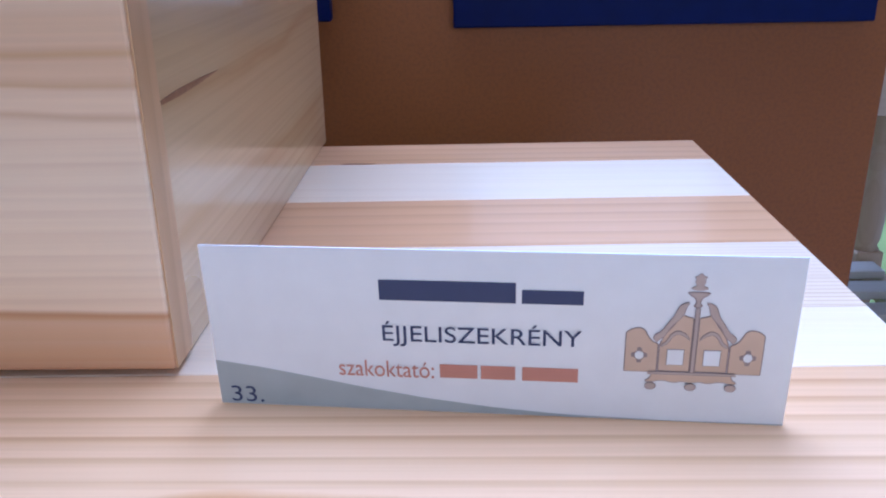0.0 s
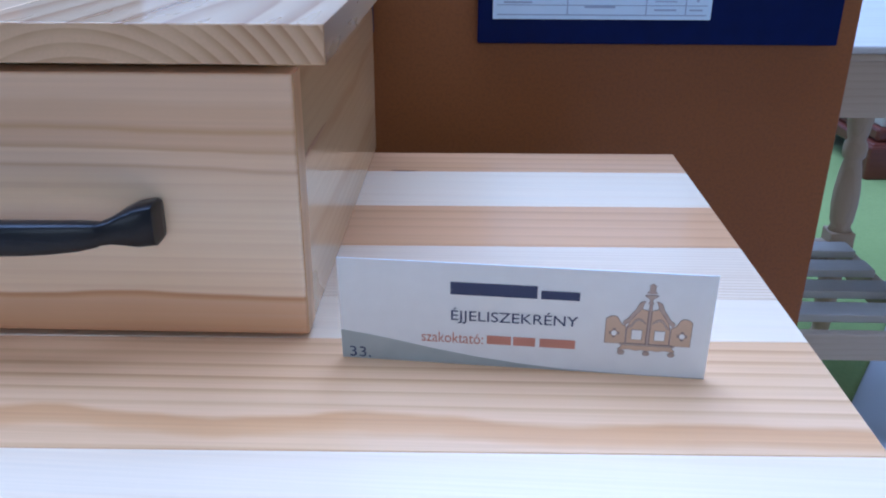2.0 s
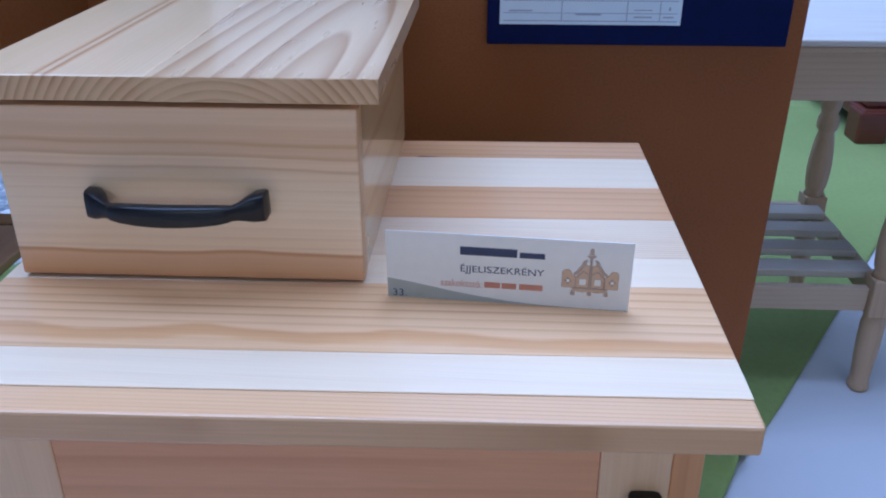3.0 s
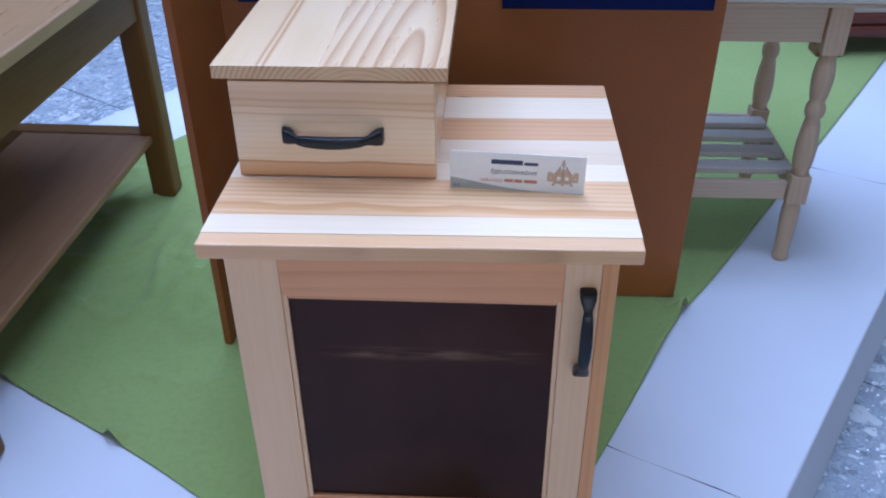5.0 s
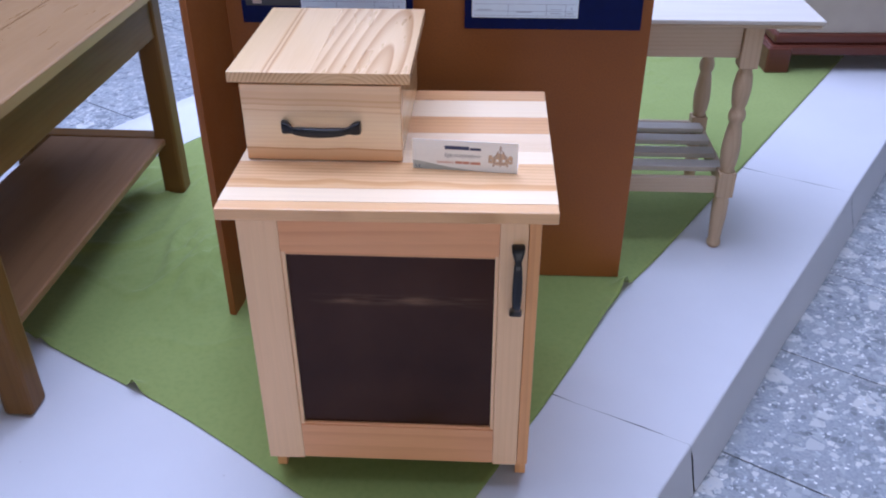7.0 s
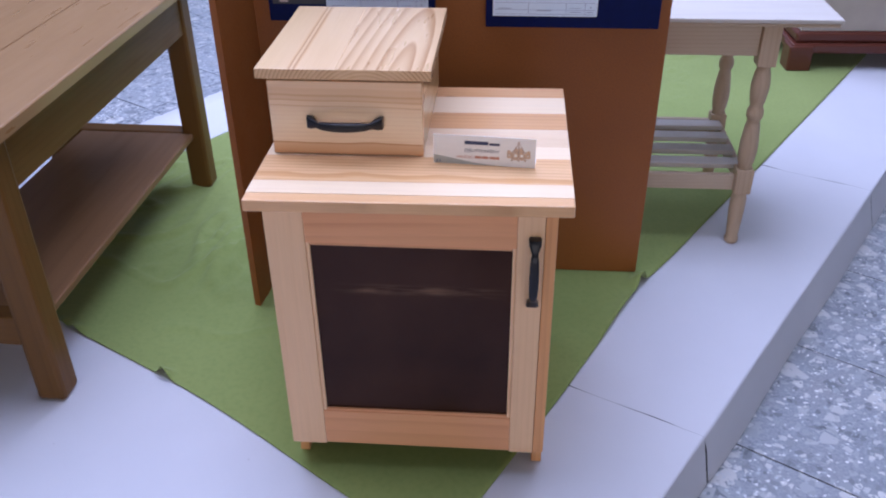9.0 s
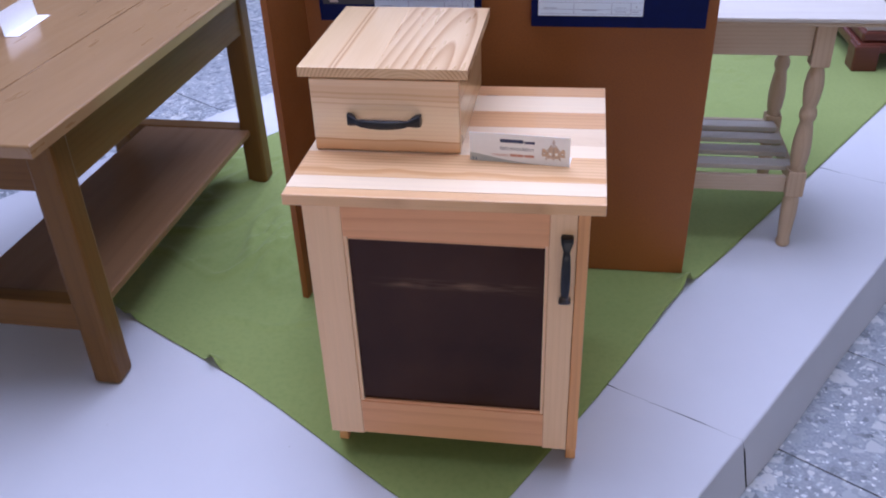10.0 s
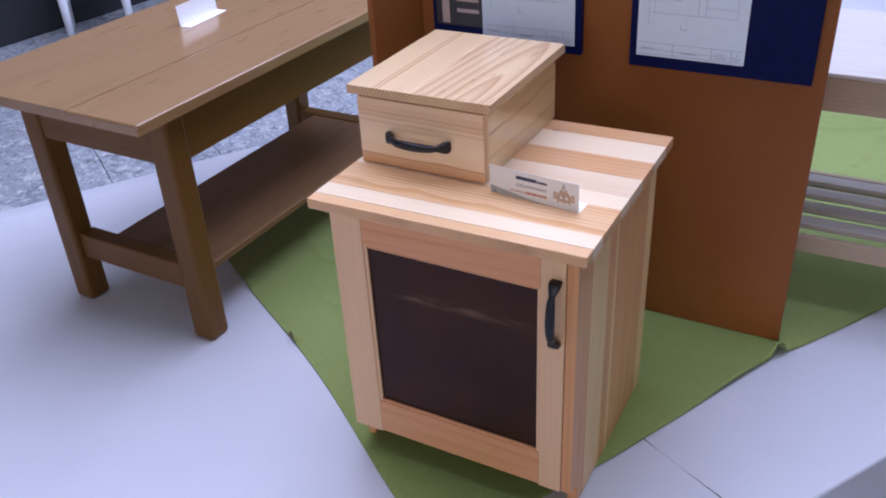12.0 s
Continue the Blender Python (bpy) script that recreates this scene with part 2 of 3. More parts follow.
def board_material():
    m = Mat("brown_hardboard", 0.42, spec=0.3)
    v = m.coords()
    a, b = m.noise(v, 2.3, 4.0), m.noise(v, 240.0, 2.0)
    col = m.mix(m.ramp(a, (0.3, 0.0), (0.7, 1.0)), (0.27, 0.088, 0.020), (0.32, 0.110, 0.027))
    col = m.mix(m.ramp(b, (0.4, 0.0), (0.7, 0.35)), col, (0.16, 0.058, 0.02))
    m.color(col)
    m.rough(m.ramp(m.noise(v, 9.0, 5.0), (0.3, 0.36), (0.7, 0.52)))
    m.bump(b, 0.15, 0.0005)
    return m.m


def cloth_material():
    m = Mat("green_cloth", 0.85, spec=0.2)
    v = m.coords()
    w1 = m.node("TexWave", Scale=260.0, Distortion=0.6)
    w2 = m.node("TexWave", Scale=260.0, Distortion=0.6)
    w2.bands_direction = "Y"
    m.link(v, w1.inputs["Vector"])
    m.link(v, w2.inputs["Vector"])
    weave = m.mix(0.5, w1.outputs["Color"], w2.outputs["Color"])
    slow = m.noise(v, 2.0, 4.0)
    col = m.mix(m.ramp(slow, (0.3, 0.0), (0.7, 1.0)), (0.212, 0.270, 0.074), (0.262, 0.322, 0.096))
    col = m.mix(m.ramp(m.noise(v, 70.0, 3.0), (0.45, 0.0), (0.8, 0.3)), col, (0.14, 0.205, 0.05))
    m.color(col)
    m.b.inputs["Sheen Weight"].default_value = 0.15
    m.bump(weave, 0.12, 0.0006)
    return m.m


def paper_material():
    m = Mat("white_paper", 0.55, spec=0.35)
    v = m.coords()
    a, b = m.noise(v, 1.7, 4.0), m.noise(v, 14.0, 5.0)
    col = m.mix(m.ramp(a, (0.3, 0.0), (0.7, 1.0)), (0.57, 0.57, 0.60), (0.63, 0.63, 0.66))
    col = m.mix(m.ramp(b, (0.62, 0.0), (0.8, 0.25)), col, (0.62, 0.61, 0.60))
    vor = m.node("TexVoronoi", Scale=9.0)
    m.link(v, vor.inputs["Vector"])
    col = m.mix(m.ramp(vor.outputs["Distance"], (0.012, 0.5), (0.03, 0.0)), col, (0.35, 0.33, 0.32))
    m.color(col)
    m.bump(m.noise(v, 6.0, 3.0), 0.25, 0.004)
    return m.m


def terrazzo_material():
    m = Mat("terrazzo", 0.3)
    v = m.coords(vary=9.0)
    warp = m.noise(v, 30.0, 2.0)
    add = m.t.nodes.new("ShaderNodeVectorMath")
    add.operation = "MULTIPLY_ADD"
    comb = m.node("CombineXYZ")
    for k in range(3):
        m.link(warp, comb.inputs[k])
    m.link(comb.outputs[0], add.inputs[0])
    add.inputs[1].default_value = (0.012, 0.012, 0.012)
    m.link(v, add.inputs[2])
    col = m.mix(m.ramp(m.noise(v, 120.0, 4.0, 0.6), (0.35, 0.0), (0.7, 1.0)), (0.245, 0.265, 0.295), (0.37, 0.395, 0.43))
    col = m.mix(m.ramp(m.noise(v, 9.0, 3.0), (0.45, 0.0), (0.75, 0.35)), col, (0.33, 0.31, 0.30))
    for scale, keep, bright in ((14.0, 0.70, 0.54), (25.0, 0.62, 0.58), (55.0, 0.66, 0.60), (120.0, 0.86, 0.80)):
        vor = m.node("TexVoronoi", Scale=scale, Randomness=1.0)
        m.link(add.outputs[0], vor.inputs["Vector"])
        edge = m.node("TexVoronoi", Scale=scale, Randomness=1.0)
        edge.feature = "DISTANCE_TO_EDGE"
        m.link(add.outputs[0], edge.inputs["Vector"])
        sep = m.node("SeparateColor")
        m.link(vor.outputs["Color"], sep.inputs[0])
        chosen = m.ramp(sep.outputs[0], (keep - 0.01, 0.0), (keep, 1.0))
        inside = m.ramp(edge.outputs["Distance"], (0.06, 0.0), (0.10, 1.0))
        tone = m.ramp(sep.outputs[1], (0.0, (0.30 * bright, 0.33 * bright, 0.36 * bright)), (0.55, (0.62 * bright, 0.66 * bright, 0.70 * bright)), (0.95, (bright, bright, 0.98 * bright)))
        col = m.mix(m.mix(1.0, chosen, inside, "MULTIPLY"), col, tone)
    m.color(col)
    m.rough(m.ramp(m.noise(v, 18.0, 3.0), (0.3, 0.22), (0.7, 0.42)))
    return m.m


def plain(name, c, rough=0.5, metal=0.0, grain=60.0, amount=0.12, spec=0.5, relief=0.05):
    m = Mat(name, rough, metal, spec)
    v = m.coords()
    f = m.noise(v, grain, 4.0)
    m.color(m.mix(m.ramp(f, (0.3, 0.0), (0.75, 1.0)), c, tuple(x * (1 - amount) for x in c)))
    m.bump(f, relief, 0.001)
    return m.m


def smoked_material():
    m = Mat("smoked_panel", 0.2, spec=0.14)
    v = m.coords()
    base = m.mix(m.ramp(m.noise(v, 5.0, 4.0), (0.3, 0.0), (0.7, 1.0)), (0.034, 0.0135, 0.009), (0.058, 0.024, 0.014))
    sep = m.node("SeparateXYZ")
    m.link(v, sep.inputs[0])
    # Reflected bright band, painted into the panel's base colour and broken by noise.
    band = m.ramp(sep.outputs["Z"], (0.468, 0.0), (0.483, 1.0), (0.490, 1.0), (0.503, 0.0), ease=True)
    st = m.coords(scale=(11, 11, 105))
    painted_reflection = m.ramp(m.noise(st, 1.0, 4.0), (0.42, 0.0), (0.72, 1.0))
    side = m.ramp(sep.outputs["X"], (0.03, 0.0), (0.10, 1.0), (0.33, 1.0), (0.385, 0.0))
    k = m.mix(1.0, m.mix(1.0, band, painted_reflection, "MULTIPLY"), side, "MULTIPLY")
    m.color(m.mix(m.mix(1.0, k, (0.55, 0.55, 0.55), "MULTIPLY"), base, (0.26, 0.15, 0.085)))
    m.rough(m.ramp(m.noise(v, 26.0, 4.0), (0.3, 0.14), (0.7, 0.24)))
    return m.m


hardboard = board_material()
green_cloth = cloth_material()
white_paper = paper_material()
terrazzo = terrazzo_material()
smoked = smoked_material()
black_iron = plain("black_iron", (0.016, 0.017, 0.022), 0.34, 0.3, 120.0, 0.3, 0.5, 0.1)
card_white = plain("card_white", (0.87, 0.87, 0.88), 0.5, grain=90.0, amount=0.04)
ink_navy = plain("ink_navy", (0.045, 0.06, 0.14), 0.6)
ink_red = plain("ink_red", (0.58, 0.26, 0.19), 0.6)
ink_grey = plain("ink_grey", (0.46, 0.49, 0.48), 0.6)
ink_tan = plain("ink_tan", (0.68, 0.50, 0.36), 0.6)
ink_line = plain("ink_line", (0.34, 0.26, 0.25), 0.6)
ink_stone = plain("ink_stone", (0.54, 0.43, 0.37), 0.6)
ink_thin = plain("ink_thin", (0.42, 0.46, 0.60), 0.6)
blue_card = plain("blue_card", (0.001, 0.006, 0.066), 0.5, grain=40.0, amount=0.25, spec=0.15)
sheet_white = plain("sheet_white", (0.76, 0.85, 0.97), 0.5, grain=40.0, amount=0.04)
photo_dark = plain("photo_dark", (0.05, 0.04, 0.04), 0.3, grain=12.0, amount=0.6)
photo_pale = plain("photo_pale", (0.55, 0.42, 0.38), 0.3)
wall_paint = plain("wall_paint", (0.36, 0.35, 0.34), 0.8, grain=8.0, amount=0.08)
ceiling_paint = plain("ceiling_paint", (0.80, 0.80, 0.79), 0.85, grain=8.0, amount=0.06)
frame_paint = plain("frame_paint", (0.75, 0.75, 0.74), 0.4)
white_lacquer = plain("white_lacquer", (0.74, 0.76, 0.79), 0.35, grain=20.0, amount=0.08)
beige_panel = plain("beige_panel", (0.40, 0.34, 0.28), 0.5, grain=10.0, amount=0.12)
dark_stuff = plain("dark_fabric", (0.02, 0.02, 0.024), 0.7, grain=30.0, amount=0.4)
gap_dark = plain("gap_dark", (0.02, 0.018, 0.016), 0.9)
joint_dark = plain("joint_grey", (0.05, 0.052, 0.055), 0.8, grain=50.0, amount=0.3)


# ---- mesh helpers ----
def thing(name, label, category, m=Matrix.Identity(4), group="", kind=""):
    ob = new(name)
    ob.empty_display_size = 0.1
    ob.matrix_basis = m
    return tagged(ob, label, category, group, kind)


def part(name, bm, material, parent, label="", smooth=False):
    me = bpy.data.meshes.new(name)
    bmesh.ops.recalc_face_normals(bm, faces=bm.faces)
    bm.to_mesh(me)
    bm.free()
    me.materials.append(material)
    if smooth:
        for p in me.polygons:
            p.use_smooth = True
    ob = new(name, me)
    ob.parent = parent
    return tagged(ob, label)


def solo(name, bm, material, label, category, group="", kind="", m=Matrix.Identity(4), smooth=False):
    ob = part(name, bm, material, None, "", smooth)
    ob.matrix_basis = m
    return tagged(ob, label, category, group, kind)


def box(x0, x1, y0, y1, z0, z1, bevel=0.002, seg=2, bm=None):
    own = bmesh.new()
    r = bmesh.ops.create_cube(own, size=1.0)
    for v in r["verts"]:
        v.co = Vector(((x0 + x1) / 2 + v.co.x * (x1 - x0), (y0 + y1) / 2 + v.co.y * (y1 - y0), (z0 + z1) / 2 + v.co.z * (z1 - z0)))
    if bevel > 0:
        bmesh.ops.bevel(own, geom=own.edges[:], offset=bevel, segments=seg, affect="EDGES", profile=0.5)
    if bm is None:
        return own
    me = bpy.data.meshes.new("scratch")
    own.to_mesh(me)
    own.free()
    bm.from_mesh(me)
    bpy.data.meshes.remove(me)
    return bm


def lathe(profile, cx=0.0, cy=0.0, seg=20):
    """A turned piece about the z axis: profile rows of (radius, z)."""
    bm = bmesh.new()
    rings = []
    for r, z in profile:
        rings.append([bm.verts.new((cx + r * math.cos(2 * math.pi * k / seg), cy + r * math.sin(2 * math.pi * k / seg), z)) for k in range(seg)])
    for a, b in zip(rings, rings[1:]):
        for k in range(seg):
            bm.faces.new((a[k], a[(k + 1) % seg], b[(k + 1) % seg], b[k]))
    bm.faces.new(rings[0])
    bm.faces.new(rings[-1])
    return bm


def sheet(points, y0, y1):
    """A flat outline in x and z, given thickness from y0 to y1."""
    bm = bmesh.new()
    f = bm.faces.new([bm.verts.new((x, y0, z)) for x, z in points])
    r = bmesh.ops.extrude_face_region(bm, geom=[f])
    for v in r["geom"]:
        if isinstance(v, bmesh.types.BMVert):
            v.co.y = y1
    return bm


def sweep(rows, upright=False):
    """A bar along x from rows of (x, out, half height, half depth), standing off the plane y = 0 towards -y."""
    bm = bmesh.new()
    rings = []
    for s, out, hh, hd in rows:
        ring = []
        for k in range(12):
            a = 2 * math.pi * (k + 0.5) / 12
            ca, sa = math.cos(a), math.sin(a)
            u = math.copysign(abs(ca) ** 0.5, ca) * hh
            w = math.copysign(abs(sa) ** 0.5, sa) * hd
            ring.append(bm.verts.new((u, -out + w, s) if upright else (s, -out + w, u)))
        rings.append(ring)
    for a, b in zip(rings, rings[1:]):
        for k in range(12):
            bm.faces.new((a[k], a[(k + 1) % 12], b[(k + 1) % 12], b[k]))
    bm.faces.new(rings[0])
    bm.faces.new(rings[-1])
    return bm


# ---- hall ----
floor = thing("floor", "grey terrazzo slab floor with pale stone chips", "floor", kind="structure")
part("bed", box(HX0, HX1, HY0, HY1, FLOOR - 0.12, FLOOR - 0.004, 0), joint_dark, floor)

# Walls and ceiling stay out of view; the walls' grey holds down bounced light.
WT = 0.3
WINDOWS = {"north": (HY1, HY1 + WT), "south": (HY0 - WT, HY0)}
for side, (y0, y1) in WINDOWS.items():
    bm = box(HX0 - WT, HX1 + WT, y0, y1, FLOOR, 1.05, 0)
    box(HX0 - WT, HX1 + WT, y0, y1, 3.55, HZ, 0, bm=bm)
    box(HX0 - WT, -4.1, y0, y1, 1.05, 3.55, 0, bm=bm)
    box(5.1, HX1 + WT, y0, y1, 1.05, 3.55, 0, bm=bm)
    solo("wall_" + side, bm, wall_paint, "unseen grey hall wall with an assumed window opening", "wall", kind="structure")
bm = box(HX1, HX1 + WT, HY0, HY1, FLOOR, 1.05, 0)
box(HX1, HX1 + WT, HY0, HY1, 3.55, HZ, 0, bm=bm)
box(HX1, HX1 + WT, HY0, -3.6, 1.05, 3.55, 0, bm=bm)
box(HX1, HX1 + WT, 5.6, HY1, 1.05, 3.55, 0, bm=bm)
solo("wall_east", bm, wall_paint, "unseen grey hall wall with an assumed window opening", "wall", kind="structure")
solo("wall_west", box(HX0 - WT, HX0, HY0, HY1, FLOOR, HZ, 0), wall_paint, "unseen grey hall wall", "wall", kind="structure")
bm = box(HX0 - WT, -2.55, HY0 - WT, HY1 + WT, HZ, HZ + 0.2, 0)
box(1.75, HX1 + WT, HY0 - WT, HY1 + WT, HZ, HZ + 0.2, 0, bm=bm)
box(-2.55, 1.75, HY0 - WT, -0.50, HZ, HZ + 0.2, 0, bm=bm)
box(-2.55, 1.75, 4.60, HY1 + WT, HZ, HZ + 0.2, 0, bm=bm)
solo("ceiling", bm, ceiling_paint, "unseen white hall ceiling with an assumed skylight opening", "ceiling", kind="structure")

# ---- platform ----
EDGE, BACK = 0.635, -1.98
platform = thing("platform", "low display platform covered with white paper", "platform", kind="structure")
core = bmesh.new()
r = bmesh.ops.create_cube(core, size=1.0)
for v in r["verts"]:
    v.co = nd((EDGE + BACK) / 2 + v.co.x * (EDGE - BACK - 0.02), 1.0 + v.co.y * 8.0, FLOOR / 2 - 0.006 + v.co.z * (-FLOOR - 0.012))
part("core", core, gap_dark, platform)


def paper_cover(d0, d1, gap):
    """One width of paper over the platform: it folds down over both long edges."""
    rows = [(BACK - 0.03, FLOOR + 0.002), (BACK - 0.015, -0.08), (BACK - 0.004, -0.02), (BACK + 0.012, 0.0)]
    rows += [(BACK + 0.1 + k * (EDGE - BACK - 0.15) / 40, 0.0) for k in range(41)]
    rows += [(EDGE - 0.012, -0.0005), (EDGE + 0.001, -0.001), (EDGE + 0.006, -0.0035), (EDGE + 0.0085, -0.009), (EDGE + 0.010, -0.016), (EDGE + 0.016, -0.045), (EDGE + 0.024, -0.08), (EDGE + 0.033, -0.12), (EDGE + 0.040, FLOOR + 0.002)]
    bm = bmesh.new()
    steps = max(6, int((d1 - d0) / 0.06))
    grid = []
    for i in range(steps + 1):
        t = i / steps
        line = []
        for n, z in rows:
            cut = gap * (max(0.0, math.sin(n * 31.0 - 1.3)) ** 2 if 0.2 < n else 0.1)
            if z < -0.02 and n > 0:
                cut = gap * 1.2
            d = d0 + cut + (d1 - d0 - cut - 0.0005) * t + 0.085 * (n - 0.3)
            wave = 0.0
            if z < -0.002:
                wave = 0.012 * noise.noise(Vector((d * 3.0, z * 4.0, n))) * min(1.0, -z / 0.05)
            lift = -0.0022 + 0.0018 * noise.noise(Vector((n * 3.0, d * 3.0, 2.0))) if z >= -0.002 else 0.0
            line.append(bm.verts.new(nd(n + (wave if n > 0 else -wave), d, z + lift)))
        grid.append(line)
    for a, b in zip(grid, grid[1:]):
        for k in range(len(rows) - 1):
            bm.faces.new((a[k], a[k + 1], b[k + 1], b[k]))
    return bm


for d0, d1, gap in ((-3.0, -0.93, 0.0), (-0.93, 0.557, 0.003), (0.557, 2.06, 0.006), (2.06, 3.57, 0.006), (3.57, 5.0, 0.003)):
    part("paper_sheet", paper_cover(d0, d1, gap), white_paper, platform, smooth=True)


def cloth():
    """A cloth laid over the platform, creased, its long edge waved and lifted at two places."""
    bm = bmesh.new()
    na, da, db = -1.60, -0.04, 4.6
    cols, rows = 150, 220
    grid = []
    for i in range(rows + 1):
        v = (i / rows) ** 1.35
        line = []
        for k in range(cols + 1):
            u = k / cols
            d = da + (db - da) * v
            right = float(np.interp(d, (-0.1, 0.1, 0.32, 0.5, 0.71, 0.95, 1.06, 1.3, 2.0), (0.335, 0.328, 0.314, 0.301, 0.281, 0.255, 0.246, 0.255, 0.258)))
            n = na + (right - na) * u
            front = -0.012 * math.sin(n * 5.0 + 0.5) * (1 - v) ** 8
            p = nd(n, d + front)
            soft = noise.noise(Vector((n * 2.2, d * 2.2, 5.0)))
            crease = abs(noise.noise(Vector((n * 5.0 + soft, d * 3.2 - soft, 1.0))))
            fold = max(0.0, 0.10 - crease) / 0.10
            far_side = min(1.0, max(0.0, (-0.18 - n) / 0.25)) * min(1.0, max(0.0, (d - 0.05) / 0.2))
            z = 0.0022 + (0.013 * fold * fold + 0.006 * max(0.0, soft)) * far_side
            mask = math.exp(-((n + 0.84) / 0.30) ** 2) * math.exp(-((d - 0.50) / 0.17) ** 2)
            along, across = d - 0.35 * n, n + 0.35 * d
            ridge = max(0.0, 1.0 - 3.2 * abs(noise.noise(Vector((across * 11.0 + 2.0 * soft, along * 3.5, 9.0)))))
            small = max(0.0, 1.0 - 3.0 * abs(noise.noise(Vector((across * 24.0 + soft, along * 7.0 + soft, 4.0)))))
            z += mask * (0.032 * ridge * ridge + 0.010 * small)
            near_right = math.exp(-((n - right) / 0.03) ** 2)
            z += near_right * 0.052 * math.exp(-((d - 1.075) / 0.020) ** 2)
            z += near_right * 0.012 * math.exp(-((d - 0.92) / 0.13) ** 2)
            near_front = math.exp(-((d - da) / 0.022) ** 2)
            for at, tall in ((-0.565, 0.034), (-0.93, 0.014), (-0.99, 0.008)):
                z += near_front * tall * math.exp(-((n - at) / 0.019) ** 2)
            line.append(bm.verts.new((p.x, p.y, z)))
        grid.append(line)
    for a, b in zip(grid, grid[1:]):
        for k in range(cols):
            bm.faces.new((a[k], a[k + 1], b[k + 1], b[k]))
    r = bmesh.ops.extrude_face_region(bm, geom=bm.faces[:])
    for v in r["geom"]:
        if isinstance(v, bmesh.types.BMVert):
            v.co.z -= 0.0012
    return bm


solo("ground_cloth", cloth(), green_cloth, "creased apple-green cotton cloth spread over the white platform", "cloth", smooth=True)


# ---- bedside cabinet ----
def bow_handle(parent, at, upright=False):
    """A wrought-look bow handle: two flared feet and a flattened grip."""
    rows = [(-0.0755, 0.003, 0.0105, 0.003), (-0.0745, 0.009, 0.0122, 0.009), (-0.066, 0.012, 0.0116, 0.011), (-0.0595, 0.0165, 0.0092, 0.0090), (-0.0545, 0.0225, 0.0068, 0.0062),
            (-0.0500, 0.0270, 0.0060, 0.0050), (-0.0485, 0.0280, 0.0066, 0.0052), (-0.0400, 0.0305, 0.0078, 0.0058), (-0.026, 0.0330, 0.0086, 0.0060), (-0.012, 0.0345, 0.0090, 0.0062), (0.0, 0.0350, 0.0091, 0.0062)]
    rows = rows + [(-s, o, h, d) for s, o, h, d in reversed(rows[:-1])]
    ob = part("handle", sweep(rows, upright), black_iron, parent, "black iron bow handle", smooth=True)
    mod = ob.modifiers.new("edges", "BEVEL")
    mod.width, mod.segments, mod.limit_method, mod.angle_limit = 0.0008, 2, "ANGLE", radians(40)
    ob.location = at
    return ob


TOP_Z = 0.706
cabinet = thing("bedside_cabinet", "varnished pine bedside cabinet with striped top and dark door panel", "cabinet")
# carcass
body = part("body", box(-0.062, 0.449, 0.500, 0.512, 0.07, 0.682, 0.001), pine_up_pale, cabinet)
part("shelf", box(-0.062, 0.449, 0.03, 0.50, 0.36, 0.378, 0.001), pine_white, cabinet)
part("floor_board", box(-0.062, 0.449, 0.03, 0.50, 0.079, 0.097, 0.001), pine_white, cabinet)
def cut_back(x0, x1, y0, y1):
    """A side board whose foot stands back from its front edge."""
    outline = [(y0, 0.070), (0.038, 0.062), (0.045, 0.052), (0.045, 0.0), (y1, 0.0), (y1, 0.682), (y0, 0.682)]
    bm = bmesh.new()
    f = bm.faces.new([bm.verts.new((x0, y, z)) for y, z in outline])
    r = bmesh.ops.extrude_face_region(bm, geom=[f])
    for v in r["geom"]:
        if isinstance(v, bmesh.types.BMVert):
            v.co.x = x1
    bmesh.ops.bevel(bm, geom=bm.edges[:], offset=0.0012, segments=2, affect="EDGES", profile=0.5)
    return bm


part("side_panel", cut_back(-0.083, -0.062, 0.022, 0.512), pine_up_tan, cabinet)
side = part("side_panel", cut_back(0.4475, 0.4700, 0.004, 0.088), pine_up_tan, cabinet)
for y0, y1, mat in ((0.088, 0.188, pine_up_pale), (0.188, 0.232, pine_up_tan), (0.232, 0.250, pine_up_pale), (0.250, 0.300, pine_up_tan), (0.300, 0.460, pine_up_tan), (0.460, 0.512, pine_up_pale)):
    part("stave", box(0.4475, 0.4700, y0 + 0.0001, y1 - 0.0001, 0.0, 0.682, 0.0004, 1), mat, side)
# top of glued staves, sheared to fit the camera's view
def skewed(bm):
    for v in bm.verts:
        v.co.y += 0.0165 * (v.co.x - 0.496)
    return bm


top = part("top", skewed(box(-0.107, 0.496, -0.029, 0.0025, 0.682, TOP_Z, 0.0024)), pine_edge, cabinet)
for y0, y1, mat in ((0.0025, 0.052, pine_white), (0.052, 0.160, pine_broad), (0.160, 0.215, pine_white), (0.215, 0.299, pine_lined), (0.299, 0.383, pine_tan), (0.383, 0.473, pine_white), (0.473, 0.531, pine_tan)):
    part("stave", skewed(box(-0.107, 0.496, y0 + 0.0001, y1 - 0.0001, 0.682, TOP_Z, 0.0005, 1)), mat, top)
# door
door = part("door", box(-0.084, -0.008, 0.0, 0.020, 0.070, 0.6740, 0.0015), pine_stile, cabinet)
part("stile", box(0.3955, 0.4465, 0.0, 0.020, 0.070, 0.6740, 0.0015), pine_stile, door)
part("rail", box(-0.0078, 0.3953, 0.0005, 0.020, 0.595, 0.6740, 0.0012), pine_rail, door)
part("rail", box(-0.0078, 0.3953, 0.0005, 0.020, 0.074, 0.1665, 0.0012), pine_rail, door)
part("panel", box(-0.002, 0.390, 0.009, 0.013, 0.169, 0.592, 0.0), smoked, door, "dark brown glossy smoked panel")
part("bead", box(-0.0078, 0.0, 0.0025, 0.0088, 0.1667, 0.5948, 0.0018), pine_stile, door)
